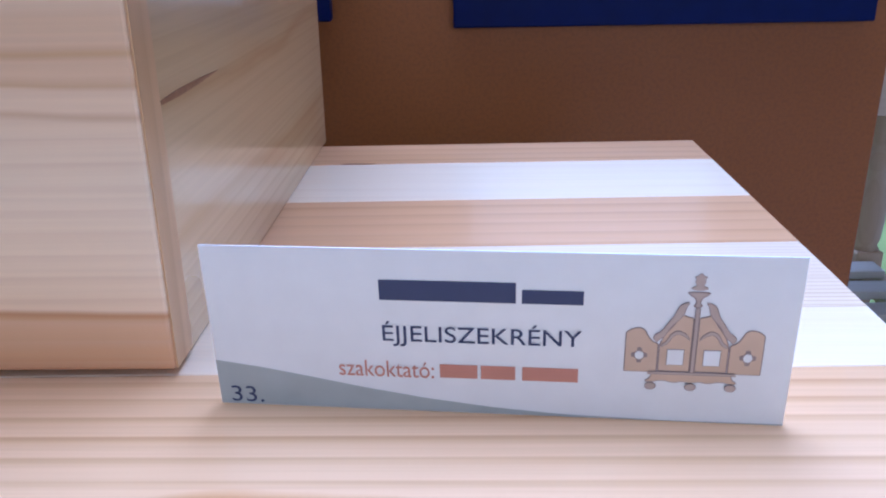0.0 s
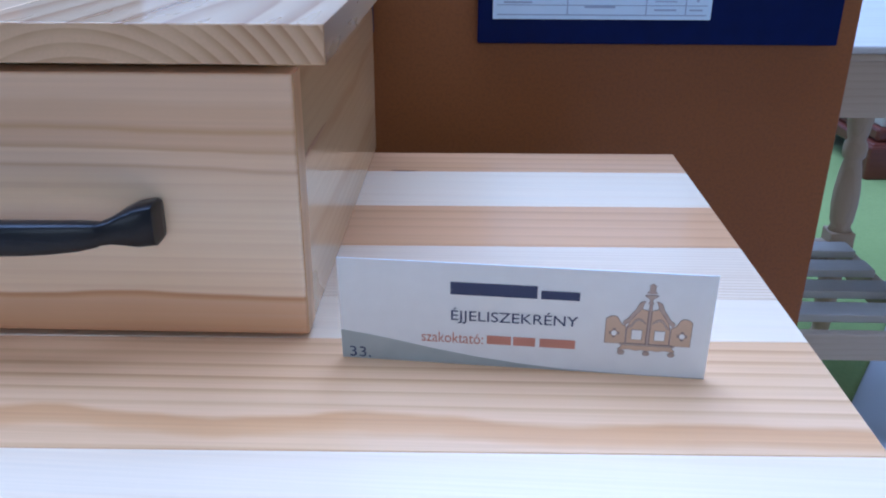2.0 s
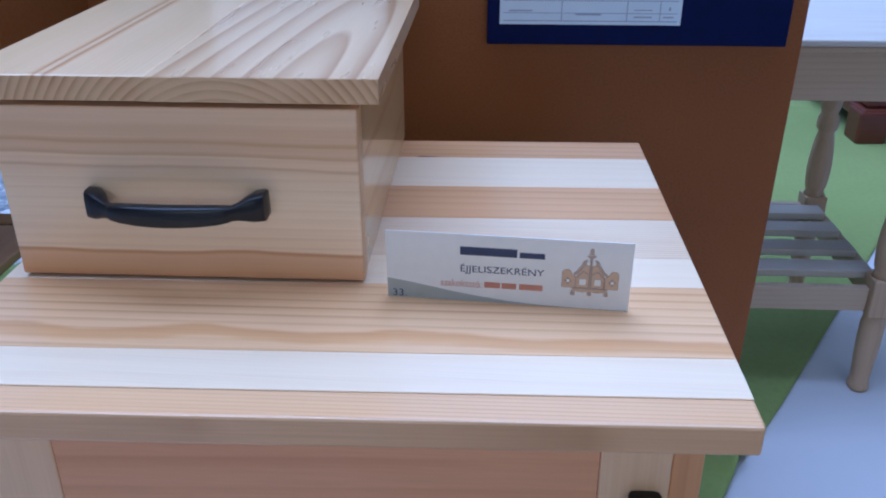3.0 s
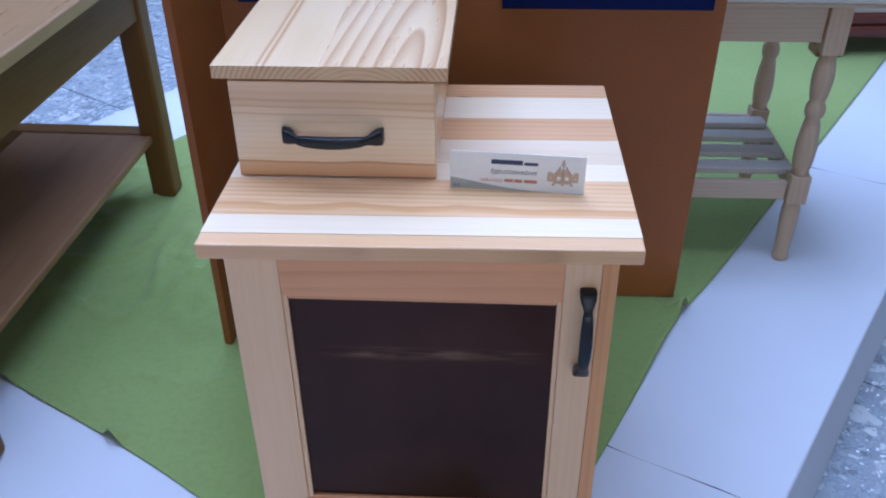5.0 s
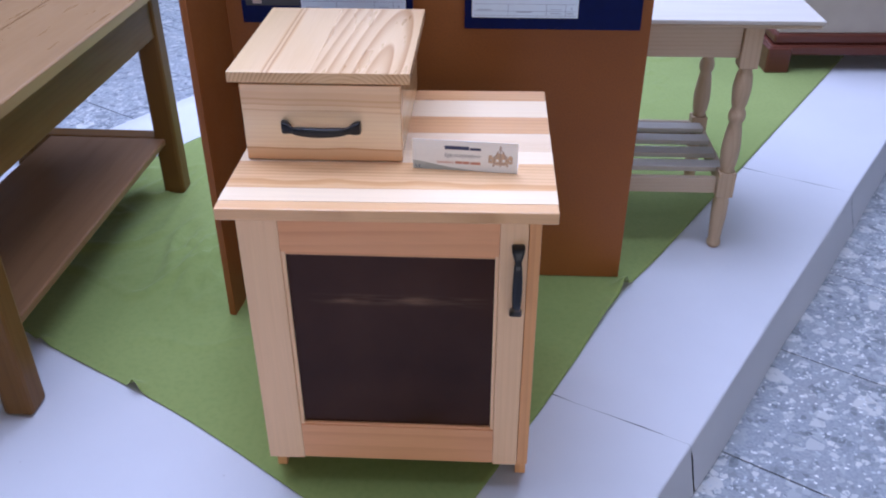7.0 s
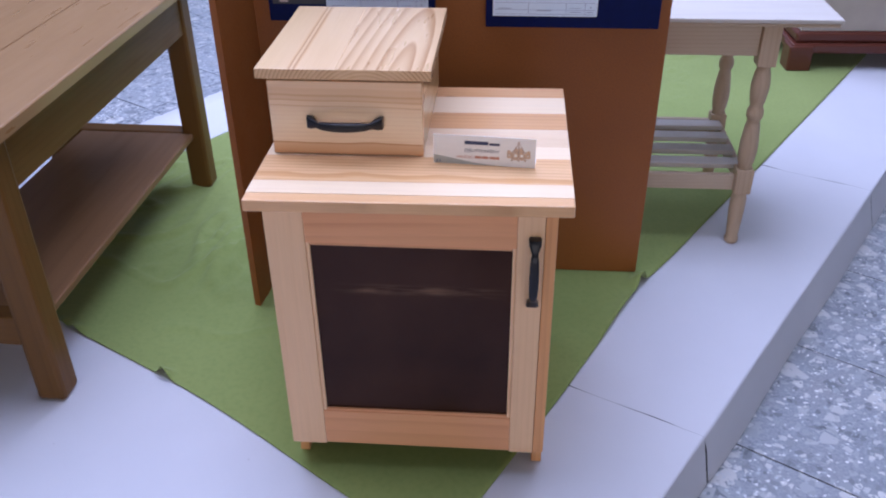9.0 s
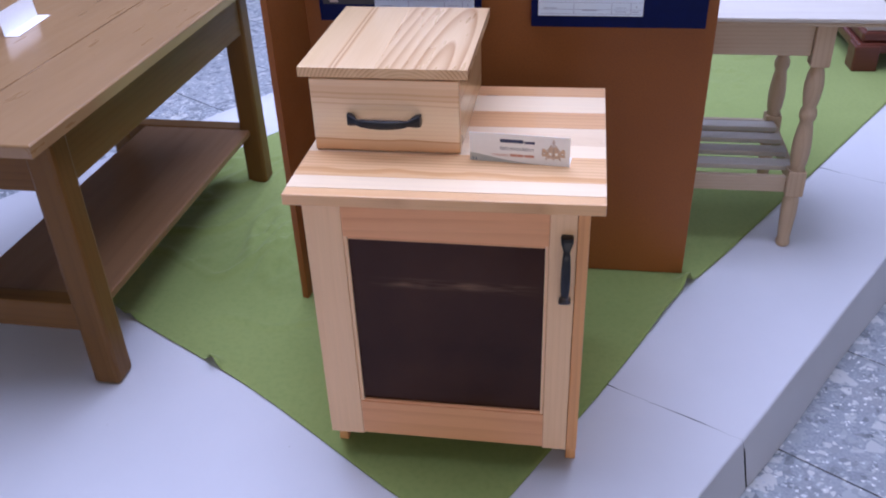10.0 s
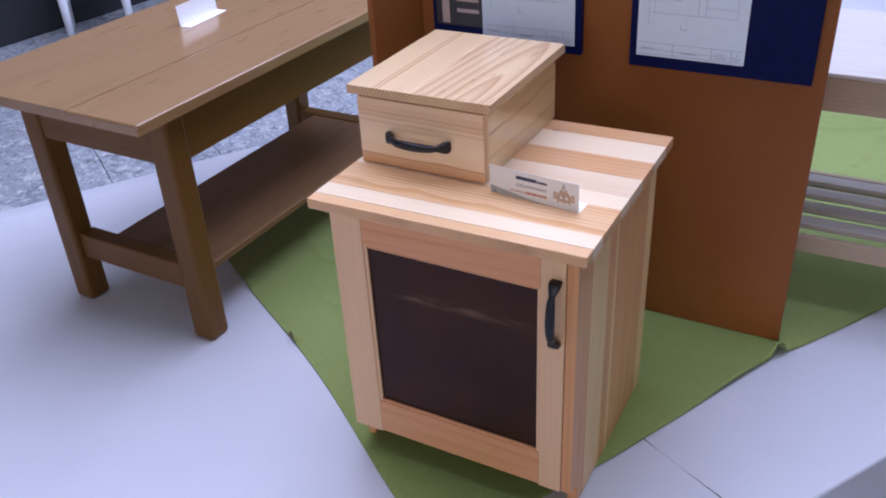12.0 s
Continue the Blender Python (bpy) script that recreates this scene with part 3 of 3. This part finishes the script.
part("bead", box(0.388, 0.3953, 0.0025, 0.0088, 0.1667, 0.5948, 0.0018), pine_stile, door)
part("bead", box(0.0002, 0.3878, 0.0025, 0.0088, 0.1667, 0.1735, 0.0018), pine_rail, door)
part("bead", box(0.0002, 0.3878, 0.0025, 0.0088, 0.5885, 0.5948, 0.0018), pine_rail, door)
bow_handle(door, (0.4290, 0.0, 0.549), True)
# drawer case on the top
lid = part("lid", box(-0.110, 0.0450, 0.148, 0.547, 0.8655, 0.886, 0.0016), pine_lid_plain, cabinet)
part("stave", box(0.04505, 0.2260, 0.1481, 0.5469, 0.8656, 0.8859, 0.0003, 1), pine_lid, lid)
part("lid_edge", box(-0.1095, 0.2255, 0.1472, 0.14785, 0.8662, 0.8853, 0), lid_end, lid)
case = part("drawer_case", box(0.1885, 0.2062, 0.1752, 0.541, TOP_Z, 0.8653, 0.001), pine_side, cabinet)
part("case_side", box(-0.0895, -0.073, 0.1752, 0.541, TOP_Z, 0.8653, 0.001), pine_side, case)
part("case_back", box(-0.0728, 0.1883, 0.525, 0.541, TOP_Z, 0.8653, 0.001), pine_side, case)
drawer = part("drawer", box(-0.0905, 0.2070, 0.1535, 0.1742, 0.7090, 0.8600, 0.0014), pine_front, cabinet)
resin = plain("resin_streak", (0.36, 0.17, 0.07), 0.4, grain=200.0, amount=0.4)


def lens_mark(name, centre, length, width, plane, parent):
    """A long dark growth mark, tapering to both ends, flush with the face it lies in."""
    bm = bmesh.new()
    pts = []
    for k in range(20):
        a = 2 * math.pi * k / 20
        u, w = math.cos(a) * length / 2, math.copysign(abs(math.sin(a)) ** 1.4, math.sin(a)) * width / 2 * (1.0 - 0.5 * math.cos(a))
        off = Vector((0, u, w)) if plane == "x" else Vector((u, w, 0))
        pts.append(bm.verts.new(Vector(centre) + off))
    f = bm.faces.new(pts)
    r = bmesh.ops.extrude_face_region(bm, geom=[f])
    for v in r["geom"]:
        if isinstance(v, bmesh.types.BMVert):
            v.co += Vector((0.0003, 0, 0)) if plane == "x" else Vector((0, 0, 0.0003))
    return part(name, bm, resin, parent)


lens_mark("knot_streak", (0.2061, 0.214, 0.8075), 0.085, 0.0026, "x", case)
lens_mark("knot", (0.240, 0.470, TOP_Z - 0.0001), 0.026, 0.0035, "z", top)
part("drawer_edge", box(0.2071, 0.2077, 0.1545, 0.1735, 0.7095, 0.8595, 0), end_grain, drawer)
bow_handle(drawer, (0.0580, 0.1535, 0.7815)).scale = (0.985, 1.0, 1.0)


# ---- name cards ----
CW, CH, LEAN = 0.1965, 0.0630, 4.5


def card_base(name, label, m):
    ob = thing(name, label, "name card", m)
    bm = box(0, CW, 0, 0.0006, 0, CH, 0)
    part("front", bm, card_white, ob)
    foot = part("foot", box(0.0005, CW - 0.0005, 0.0006, 0.040, 0.0002, 0.0008, 0), card_white, ob)
    foot.rotation_euler = (radians(-LEAN), 0, 0)
    return ob


UP = -0.012


def flat(name, points, material, parent, step=1):
    """Printed area on the card: fractions of its width and, from the top, of its height."""
    return part(name, sheet([(u * CW, (1 - v + UP) * CH) for u, v in points], -0.00012 * step, -0.00012 * (step - 1) - 0.00002), material, parent)


def bar(name, u0, u1, v0, v1, material, parent):
    return flat(name, [(u0, v0), (u1, v0), (u1, v1), (u0, v1)], material, parent, 2)


def words(text, u0, u1, v_base, height, material, parent):
    cu = bpy.data.curves.new("lettering", "FONT")
    cu.body, cu.size = text, 1.0
    cu.materials.append(material)
    ob = new("lettering", cu)
    ob.parent = parent
    bpy.context.view_layer.update()
    wide, tall = ob.dimensions.x, ob.dimensions.y
    ob.rotation_euler = (radians(90), 0, 0)
    ob.location = (u0 * CW, -0.0004, (1 - v_base + UP) * CH)
    ob.scale = ((u1 - u0) * CW / max(wide, 0.01), height * CH / max(tall, 0.01), 1)
    return ob


card = card_base("name_card", "white folded name card with navy print and a cabinet emblem", pose(0.2298, 0.1345, TOP_Z, LEAN, 0, -5.0))
wave = [(0.0, 0.70), (0.08, 0.735), (0.17, 0.785), (0.27, 0.845), (0.38, 0.90), (0.50, 0.945), (0.62, 0.972), (0.80, 0.985), (1.0, 0.980), (1.0, 0.986), (0.0, 0.986)]
flat("print_wave", wave, ink_grey, card)
bar("print_bar", 0.308, 0.540, 0.165, 0.285, ink_navy, card)
bar("print_bar", 0.550, 0.652, 0.205, 0.285, ink_navy, card)
words("ÉJJELISZEKRÉNY", 0.306, 0.648, 0.535, 0.155, ink_navy, card)
words("szakoktató:", 0.226, 0.396, 0.765, 0.105, ink_red, card)
bar("print_bar", 0.408, 0.474, 0.675, 0.760, ink_red, card)
bar("print_bar", 0.480, 0.540, 0.675, 0.760, ink_red, card)
bar("print_bar", 0.552, 0.648, 0.675, 0.760, ink_red, card)
words("33.", 0.018, 0.078, 0.968, 0.105, ink_navy, card)


def rounded(pts, times=2):
    """Corners of a closed outline cut, so that it runs in curves."""
    for _ in range(times):
        cut = []
        for (a, b), (c, d) in zip(pts, pts[1:] + pts[:1]):
            if math.hypot(c - a, d - b) < 0.22:
                cut += [(0.75 * a + 0.25 * c, 0.75 * b + 0.25 * d), (0.25 * a + 0.75 * c, 0.25 * b + 0.75 * d)]
            else:
                cut += [(a + 0.02 * (c - a), b + 0.02 * (d - b)), (c - 0.02 * (c - a), d - 0.02 * (d - b))]
        pts = cut
    return pts


def inset(pts, w):
    """The outline moved inwards by w all round."""
    area = sum(a * d - c * b for (a, b), (c, d) in zip(pts, pts[1:] + pts[:1]))
    sign = 1 if area > 0 else -1
    res = []
    for k, (a, b) in enumerate(pts):
        (p, q), (r, t) = pts[k - 1], pts[(k + 1) % len(pts)]
        dx, dy = r - p, t - q
        long = math.hypot(dx, dy) or 1.0
        res.append((a - sign * dy / long * w, b + sign * dx / long * w))
    return res


def emblem(parent):
    """A baroque cabinet with open wings, drawn flat."""
    def shape(name, pts, material, step):
        flat(name, [(0.724 + 0.2333 * a, 0.080 + 0.700 * b) for a, b in pts], material, parent, step)

    def outlined(pts, step=2, line=0.008, fill=None):
        shape("emblem_outline", pts, ink_line, step)
        shape("emblem_fill", inset(pts, line), fill or ink_tan, step + 1)

    def both(pts):
        return (pts, [(0.972 - a, b) for a, b in reversed(pts)])

    wing = [(0.0, 0.85), (0.0, 0.51), (0.02, 0.49), (0.05, 0.47), (0.10, 0.46), (0.14, 0.48), (0.16, 0.53), (0.19, 0.575), (0.238, 0.60), (0.238, 0.85)]
    door_leaf = [(0.24, 0.84), (0.24, 0.61), (0.27, 0.52), (0.34, 0.42), (0.38, 0.34), (0.42, 0.36), (0.47, 0.37), (0.47, 0.84)]
    scroll = [(0.19, 0.55), (0.21, 0.51), (0.25, 0.49), (0.29, 0.41), (0.33, 0.36), (0.35, 0.28), (0.39, 0.245), (0.435, 0.24), (0.41, 0.28), (0.40, 0.34), (0.37, 0.39), (0.33, 0.43), (0.30, 0.48), (0.28, 0.53), (0.24, 0.56), (0.22, 0.59)]
    arch = [(0.25, 0.60), (0.29, 0.57), (0.32, 0.50), (0.37, 0.475), (0.42, 0.50), (0.45, 0.54), (0.455, 0.57), (0.42, 0.535), (0.37, 0.51), (0.335, 0.53), (0.30, 0.60), (0.25, 0.63)]
    for pts in both(wing):
        outlined(rounded(pts, 1))
    for pts in both(door_leaf):
        outlined(rounded(pts, 1), 2)
    for pts in both(scroll):
        outlined(rounded(pts), 4, 0.006, ink_stone)
    for pts in both(arch):
        shape("emblem_arch", rounded(pts), ink_line, 4)
        shape("emblem_arch_fill", inset(rounded(pts), 0.005), ink_stone, 5)
    plinth = [(0.15, 0.93), (0.19, 0.90), (0.20, 0.86), (0.77, 0.86), (0.78, 0.90), (0.82, 0.93), (0.78, 0.945), (0.70, 0.92), (0.60, 0.945), (0.55, 0.925), (0.486, 0.945), (0.42, 0.925), (0.37, 0.945), (0.28, 0.92), (0.19, 0.945)]
    outlined(rounded(plinth, 1), 2, 0.007)
    outlined([(0.18, 0.835), (0.79, 0.835), (0.80, 0.862), (0.17, 0.862)], 6, 0.006, ink_stone)
    outlined([(0.468, 0.285), (0.504, 0.285), (0.504, 0.845), (0.468, 0.845)], 6, 0.008, ink_stone)
    for a in (0.20, 0.486, 0.77):
        outlined([(a + 0.042 * math.cos(k * 0.524), 0.968 + 0.034 * math.sin(k * 0.524)) for k in range(12)], 6, 0.007, ink_stone)
    cup = [(0.40, 0.155), (0.57, 0.155), (0.55, 0.185), (0.51, 0.21), (0.50, 0.25), (0.52, 0.27), (0.50, 0.29), (0.47, 0.29), (0.45, 0.27), (0.47, 0.25), (0.46, 0.21), (0.42, 0.185)]
    finial = [(0.486, 0.0), (0.51, 0.03), (0.535, 0.035), (0.515, 0.05), (0.525, 0.08), (0.505, 0.105), (0.55, 0.125), (0.52, 0.145), (0.45, 0.145), (0.42, 0.125), (0.467, 0.105), (0.447, 0.08), (0.457, 0.05), (0.437, 0.035), (0.462, 0.03)]
    outlined(rounded(cup, 1), 2, 0.009, ink_stone)
    outlined(rounded(finial, 1), 2, 0.004, ink_stone)
    for a in (0.36, 0.617):
        outlined([(a - 0.062, 0.64), (a + 0.062, 0.64), (a + 0.062, 0.78), (a - 0.062, 0.78)], 4, 0.007, card_white)
    for a in (0.105, 0.867):
        star = []
        for k in range(24):
            r = 1.0 if k % 6 in (0, 1, 5) else 0.66
            star.append((a + 0.058 * r * math.cos(k * 0.2618), 0.70 + 0.066 * r * math.sin(k * 0.2618)))
        shape("emblem_star", star, ink_line, 4)
        shape("emblem_eye", [(a + 0.032 * math.cos(k * 0.524), 0.70 + 0.036 * math.sin(k * 0.524)) for k in range(12)], card_white, 5)


emblem(card)

# ---- display screen behind the cabinet ----
# The screen's lean is chosen so the blue boards fit the camera's view.
BY, SCREEN_LEAN = 0.838, 2.2
screen = thing("display_screen", "tall folding display screen of brown hardboard behind the cabinet", "display screen")
panel = part("main_panel", box(-0.300, 0.769, 0, 0.018, 0.0040, 1.35, 0.0015), hardboard, screen)
panel.location, panel.rotation_euler = (0, BY, 0), (radians(SCREEN_LEAN), 0, 0)
wing = part("side_wing", box(0, 0.245, -0.018, 0, 0.0035, 1.35, 0.0015), hardboard, screen)
wing.location, wing.rotation_euler = (-0.338, 0.597, 0), (0, 0, radians(83))


def portfolio(x0, x1, z0, label):
    ob = thing("blue_portfolio", label, "portfolio", pose(x0, BY - z0 * math.tan(radians(SCREEN_LEAN)), z0, SCREEN_LEAN), "portfolios on the screen")
    w, h = x1 - x0, 0.31
    part("backing", box(0, w, -0.020, -0.0005, 0, h, 0.002), blue_card, ob)
    return ob, w, h


def drawing(parent, x0, x1, z0, z1, rows):
    ob = part("drawing_sheet", box(x0, x1, -0.0212, -0.0203, z0, z1, 0), sheet_white, parent, "white technical drawing sheet")
    for a, b, c, d in rows:
        part("print_line", box(x0 + a * (x1 - x0), x0 + b * (x1 - x0), -0.0216, -0.0213, z0 + c * (z1 - z0), z0 + d * (z1 - z0), 0), ink_thin, ob)
    return ob


LINES = [(0.02, 0.98, 0.018, 0.023), (0.02, 0.98, 0.13, 0.134), (0.02, 0.98, 0.062, 0.066), (0.34, 0.345, 0.02, 0.13), (0.70, 0.705, 0.02, 0.13), (0.88, 0.885, 0.02, 0.13),
         (0.05, 0.18, 0.072, 0.080), (0.42, 0.56, 0.052, 0.062), (0.74, 0.84, 0.04, 0.048), (0.74, 0.84, 0.08, 0.085), (0.90, 0.96, 0.04, 0.048), (0.93, 0.94, 0.08, 0.10),
         (0.10, 0.90, 0.42, 0.424), (0.55, 0.556, 0.42, 0.62), (0.40, 0.404, 0.28, 0.34), (0.40, 0.46, 0.28, 0.284), (0.62, 0.90, 0.50, 0.504), (0.62, 0.624, 0.42, 0.60), (0.90, 0.904, 0.42, 0.60),
         (0.15, 0.40, 0.55, 0.554), (0.15, 0.154, 0.42, 0.70), (0.10, 0.90, 0.70, 0.704), (0.10, 0.104, 0.30, 0.80), (0.06, 0.94, 0.80, 0.803)]
right_board, w, h = portfolio(0.306, 0.740, 0.767, "dark blue board with a pinned white drawing sheet")
drawing(right_board, 0.018, 0.278, 0.030, 0.290, LINES)
left_board, w, h = portfolio(-0.249, 0.178, 0.776, "dark blue board with a drawing sheet and dark photograph")
drawing(left_board, 0.150, 0.410, 0.022, 0.285, LINES)
photo = part("photograph", box(0.012, 0.148, -0.0212, -0.0203, 0.045, 0.235, 0), photo_dark, left_board, "dark photograph")
for x0, x1, z0, z1 in ((0.03, 0.052, 0.05, 0.16), (0.075, 0.14, 0.082, 0.092), (0.075, 0.14, 0.112, 0.120), (0.085, 0.14, 0.150, 0.158)):
    part("photo_area", box(x0, x1, -0.0217, -0.0213, z0, z1, 0), photo_pale, photo)


# ---- brown table ----
def brown_table():
    """Local frame: the top's near right corner at the origin, y along the table."""
    ob = thing("coffee_table", "brown-stained solid oak table with a lower shelf", "table", pose(-0.662, 0.050, 0, 0, 0, -1.1))
    H, W, L = 0.742, 0.75, 1.44
    leg, y0, y1 = 0.074, 0.118, 1.322
    x1, x0 = -0.044, -0.624

    def edged(bm):
        """The top's long edge rounded over, with a small step beneath."""
        bmesh.ops.bevel(bm, geom=[e for e in bm.edges if min(v.co.z for v in e.verts) > H - 0.002], offset=0.007, segments=3, affect="EDGES", profile=0.6)
        return bm

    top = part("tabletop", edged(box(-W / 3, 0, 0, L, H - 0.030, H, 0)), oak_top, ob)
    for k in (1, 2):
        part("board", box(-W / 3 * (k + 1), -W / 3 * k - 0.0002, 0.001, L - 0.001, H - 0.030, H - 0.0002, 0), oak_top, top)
    for lx in (x0, x1 - leg):
        for ly in (y0, y1 - leg):
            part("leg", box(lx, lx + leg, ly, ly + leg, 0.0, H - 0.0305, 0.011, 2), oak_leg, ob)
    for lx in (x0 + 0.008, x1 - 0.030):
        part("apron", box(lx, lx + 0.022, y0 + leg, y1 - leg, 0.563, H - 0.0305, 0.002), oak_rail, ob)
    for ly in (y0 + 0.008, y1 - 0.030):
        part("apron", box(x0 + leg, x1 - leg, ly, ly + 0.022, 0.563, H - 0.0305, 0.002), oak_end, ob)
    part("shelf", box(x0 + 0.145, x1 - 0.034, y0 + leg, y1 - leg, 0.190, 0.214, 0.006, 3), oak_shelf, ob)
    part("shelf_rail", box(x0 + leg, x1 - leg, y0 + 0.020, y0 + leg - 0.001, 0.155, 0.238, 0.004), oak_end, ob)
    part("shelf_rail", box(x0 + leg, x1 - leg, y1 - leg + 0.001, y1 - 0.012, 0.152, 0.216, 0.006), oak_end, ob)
    return ob


brown_table()
card_base("name_card", "blank back of a white folded name card on the brown table", pose(-1.145, 0.905, 0.7425, LEAN, 0, -85))


# ---- turned side table ----
def turned_table():
    ob = thing("side_table", "unfinished pale pine table with turned legs and slatted shelf", "table", pose(1.092, 1.046, 0))
    H = 0.73
    part("tabletop", box(-0.95, 0.178, -0.045, 0.54, H - 0.012, H, 0.003), raw_pine_lit, ob)
    part("top_edge", box(-0.945, 0.172, -0.040, 0.535, H - 0.024, H - 0.0125, 0.004), raw_pine, ob)
    rows = [(0.0175, 0.0), (0.0215, 0.006), (0.0215, 0.016), (0.0180, 0.023), (0.0195, 0.04), (0.0235, 0.11), (0.024, 0.155), (0.021, 0.172), (0.024, 0.18)]
    high = [(0.024, 0.262), (0.020, 0.272), (0.024, 0.285), (0.027, 0.32), (0.0265, 0.35), (0.022, 0.395), (0.0175, 0.418), (0.023, 0.426), (0.0245, 0.440), (0.023, 0.453), (0.0175, 0.461),
            (0.022, 0.478), (0.0255, 0.505), (0.0265, 0.53), (0.023, 0.56), (0.018, 0.578), (0.024, 0.587)]
    for lx in (0.0, -0.82):
        for ly in (0.0, 0.42):
            leg = part("leg", box(lx - 0.026, lx + 0.026, ly - 0.026, ly + 0.026, 0.18, 0.262, 0.004), raw_pine_up, ob)
            part("leg_foot", lathe(rows, lx, ly), raw_pine_up, leg, smooth=True)
            part("leg_shaft", lathe(high, lx, ly), raw_pine_up, leg, smooth=True)
            part("leg_block", box(lx - 0.026, lx + 0.026, ly - 0.026, ly + 0.026, 0.587, H - 0.0245, 0.003), raw_pine_up, leg)
    for ly in (-0.012, 0.412):
        part("apron", box(-0.793, -0.027, ly, ly + 0.020, H - 0.115, H - 0.0245, 0.002), raw_pine, ob)
    for lx in (-0.010, -0.83):
        part("apron", box(lx, lx + 0.020, 0.027, 0.393, H - 0.115, H - 0.0245, 0.002), raw_pine, ob)
    for ly in (-0.010, 0.410):
        part("shelf_rail", box(-0.793, -0.027, ly, ly + 0.020, 0.188, 0.238, 0.002), raw_pine, ob)
    for lx in (-0.010, -0.83):
        part("shelf_rail", box(lx, lx + 0.020, 0.027, 0.393, 0.188, 0.238, 0.002), raw_pine, ob)
    for k in range(4):
        y = 0.034 + k * 0.095
        part("slat", box(-0.815, -0.004, y, y + 0.052, 0.2382, 0.254, 0.002), raw_pine_lit, ob)
    return ob


turned_table()


# ---- things farther off ----
def red_chest():
    ob = thing("low_chest", "beige low chest on a red-brown wooden base", "chest", pose(1.680, 2.62, 0, 0, 0, 2))
    for fx in (-0.03, 1.52):
        for fy in (-0.03, 0.56):
            part("foot", box(fx, fx + 0.11, fy, fy + 0.11, 0.0, 0.118, 0.008), red_wood, ob)
    part("base", box(-0.02, 1.59, -0.02, 0.63, 0.080, 0.126, 0.010), red_wood, ob)
    part("base_moulding", box(0.0, 1.57, 0.0, 0.61, 0.1265, 0.174, 0.012), red_wood, ob)
    part("body", box(0.02, 1.55, 0.02, 0.59, 0.174, 0.62, 0.004), beige_panel, ob)
    part("lid", box(0.0, 1.57, 0.0, 0.61, 0.62, 0.645, 0.006), beige_panel, ob)
    return ob


red_chest()


def chair(label, wood_mat):
    ob = thing("chair", label, "chair", group="chairs by the wall")
    for x in (-0.19, 0.19):
        for y in (-0.19, 0.19):
            part("leg", lathe([(0.022, 0.0), (0.028, 0.22), (0.032, 0.44)], x, y, 12), wood_mat, ob, smooth=True)
    part("seat", box(-0.22, 0.22, -0.22, 0.22, 0.44, 0.49, 0.014, 3), dark_stuff, ob)
    for x in (-0.19, 0.19):
        part("back_post", lathe([(0.019, 0.49), (0.015, 0.92)], x, 0.19, 12), dark_stuff, ob, smooth=True)
    part("backrest", box(-0.21, 0.21, 0.175, 0.205, 0.68, 0.92, 0.010, 3), dark_stuff, ob)
    return ob


chair("chair with white legs and a dark seat", white_lacquer).matrix_basis = pose(-3.92, 2.72, FLOOR, 0, 0, 49)
chair("chair with brown wooden legs and a dark seat", oak_leg).matrix_basis = pose(-3.75, 3.95, FLOOR, 0, 0, 82)
# Bench is assumed: it stands in for a dark, shaded stretch of floor.
bench = thing("bench", "long dark bench shape standing in for the dark far floor", "bench", pose(-4.88, 2.1, FLOOR, 0, 0, -6))
part("seat", box(0, 0.62, 0, 3.6, 0.36, 0.46, 0.03, 3), dark_stuff, bench)
part("plinth", box(0.05, 0.57, 0.05, 3.55, 0.0, 0.36, 0.01), dark_stuff, bench)
part("backrest", box(0.0, 0.12, 0, 3.6, 0.46, 0.86, 0.03, 3), dark_stuff, bench)

# ---- floor slabs, last ----
slab_mesh = None
S = 0.4985
for i in range(-12, 7):
    for j in range(-6, 14):
        n, d = 0.62 + i * S, 0.2675 + j * S
        if -1.80 < n and n + S < 0.63:
            continue
        if slab_mesh is None:
            ob = part("slab", box(0.0022, S - 0.0022, 0.0022, S - 0.0022, -0.018, 0.0, 0.0012, 1), terrazzo, floor)
            slab_mesh = ob.data
        else:
            ob = new("slab", slab_mesh)
            ob.parent = floor
        ob.matrix_basis = Matrix.Translation(nd(n, d, FLOOR)) @ Matrix.Rotation(math.atan2(-DX, DY), 4, "Z")

# the rest of the floor, beyond the slabs that are passed near by
verts, faces = [], []
for i in range(-30, 30):
    for j in range(-32, 34):
        if -12 <= i < 7 and -6 <= j < 14:
            continue
        n, d = 0.62 + i * S, 0.2675 + j * S
        mid = nd(n + S / 2, d + S / 2)
        if not (HX0 + 0.36 < mid.x < HX1 - 0.36 and HY0 + 0.36 < mid.y < HY1 - 0.36):
            continue
        k = len(verts)
        for z in (FLOOR - 0.018, FLOOR):
            for a, b in ((0.0022, 0.0022), (S - 0.0022, 0.0022), (S - 0.0022, S - 0.0022), (0.0022, S - 0.0022)):
                verts.append(tuple(nd(n + a, d + b, z)))
        faces += [(k + 4, k + 5, k + 6, k + 7)] + [(k + a, k + (a + 1) % 4, k + 4 + (a + 1) % 4, k + 4 + a) for a in range(4)]
rest = bpy.data.meshes.new("far_slabs")
rest.from_pydata(verts, [], faces)
rest.materials.append(terrazzo)
far_slabs = new("far_slabs", rest)
far_slabs.parent = floor
tagged(far_slabs, kind="stuff")
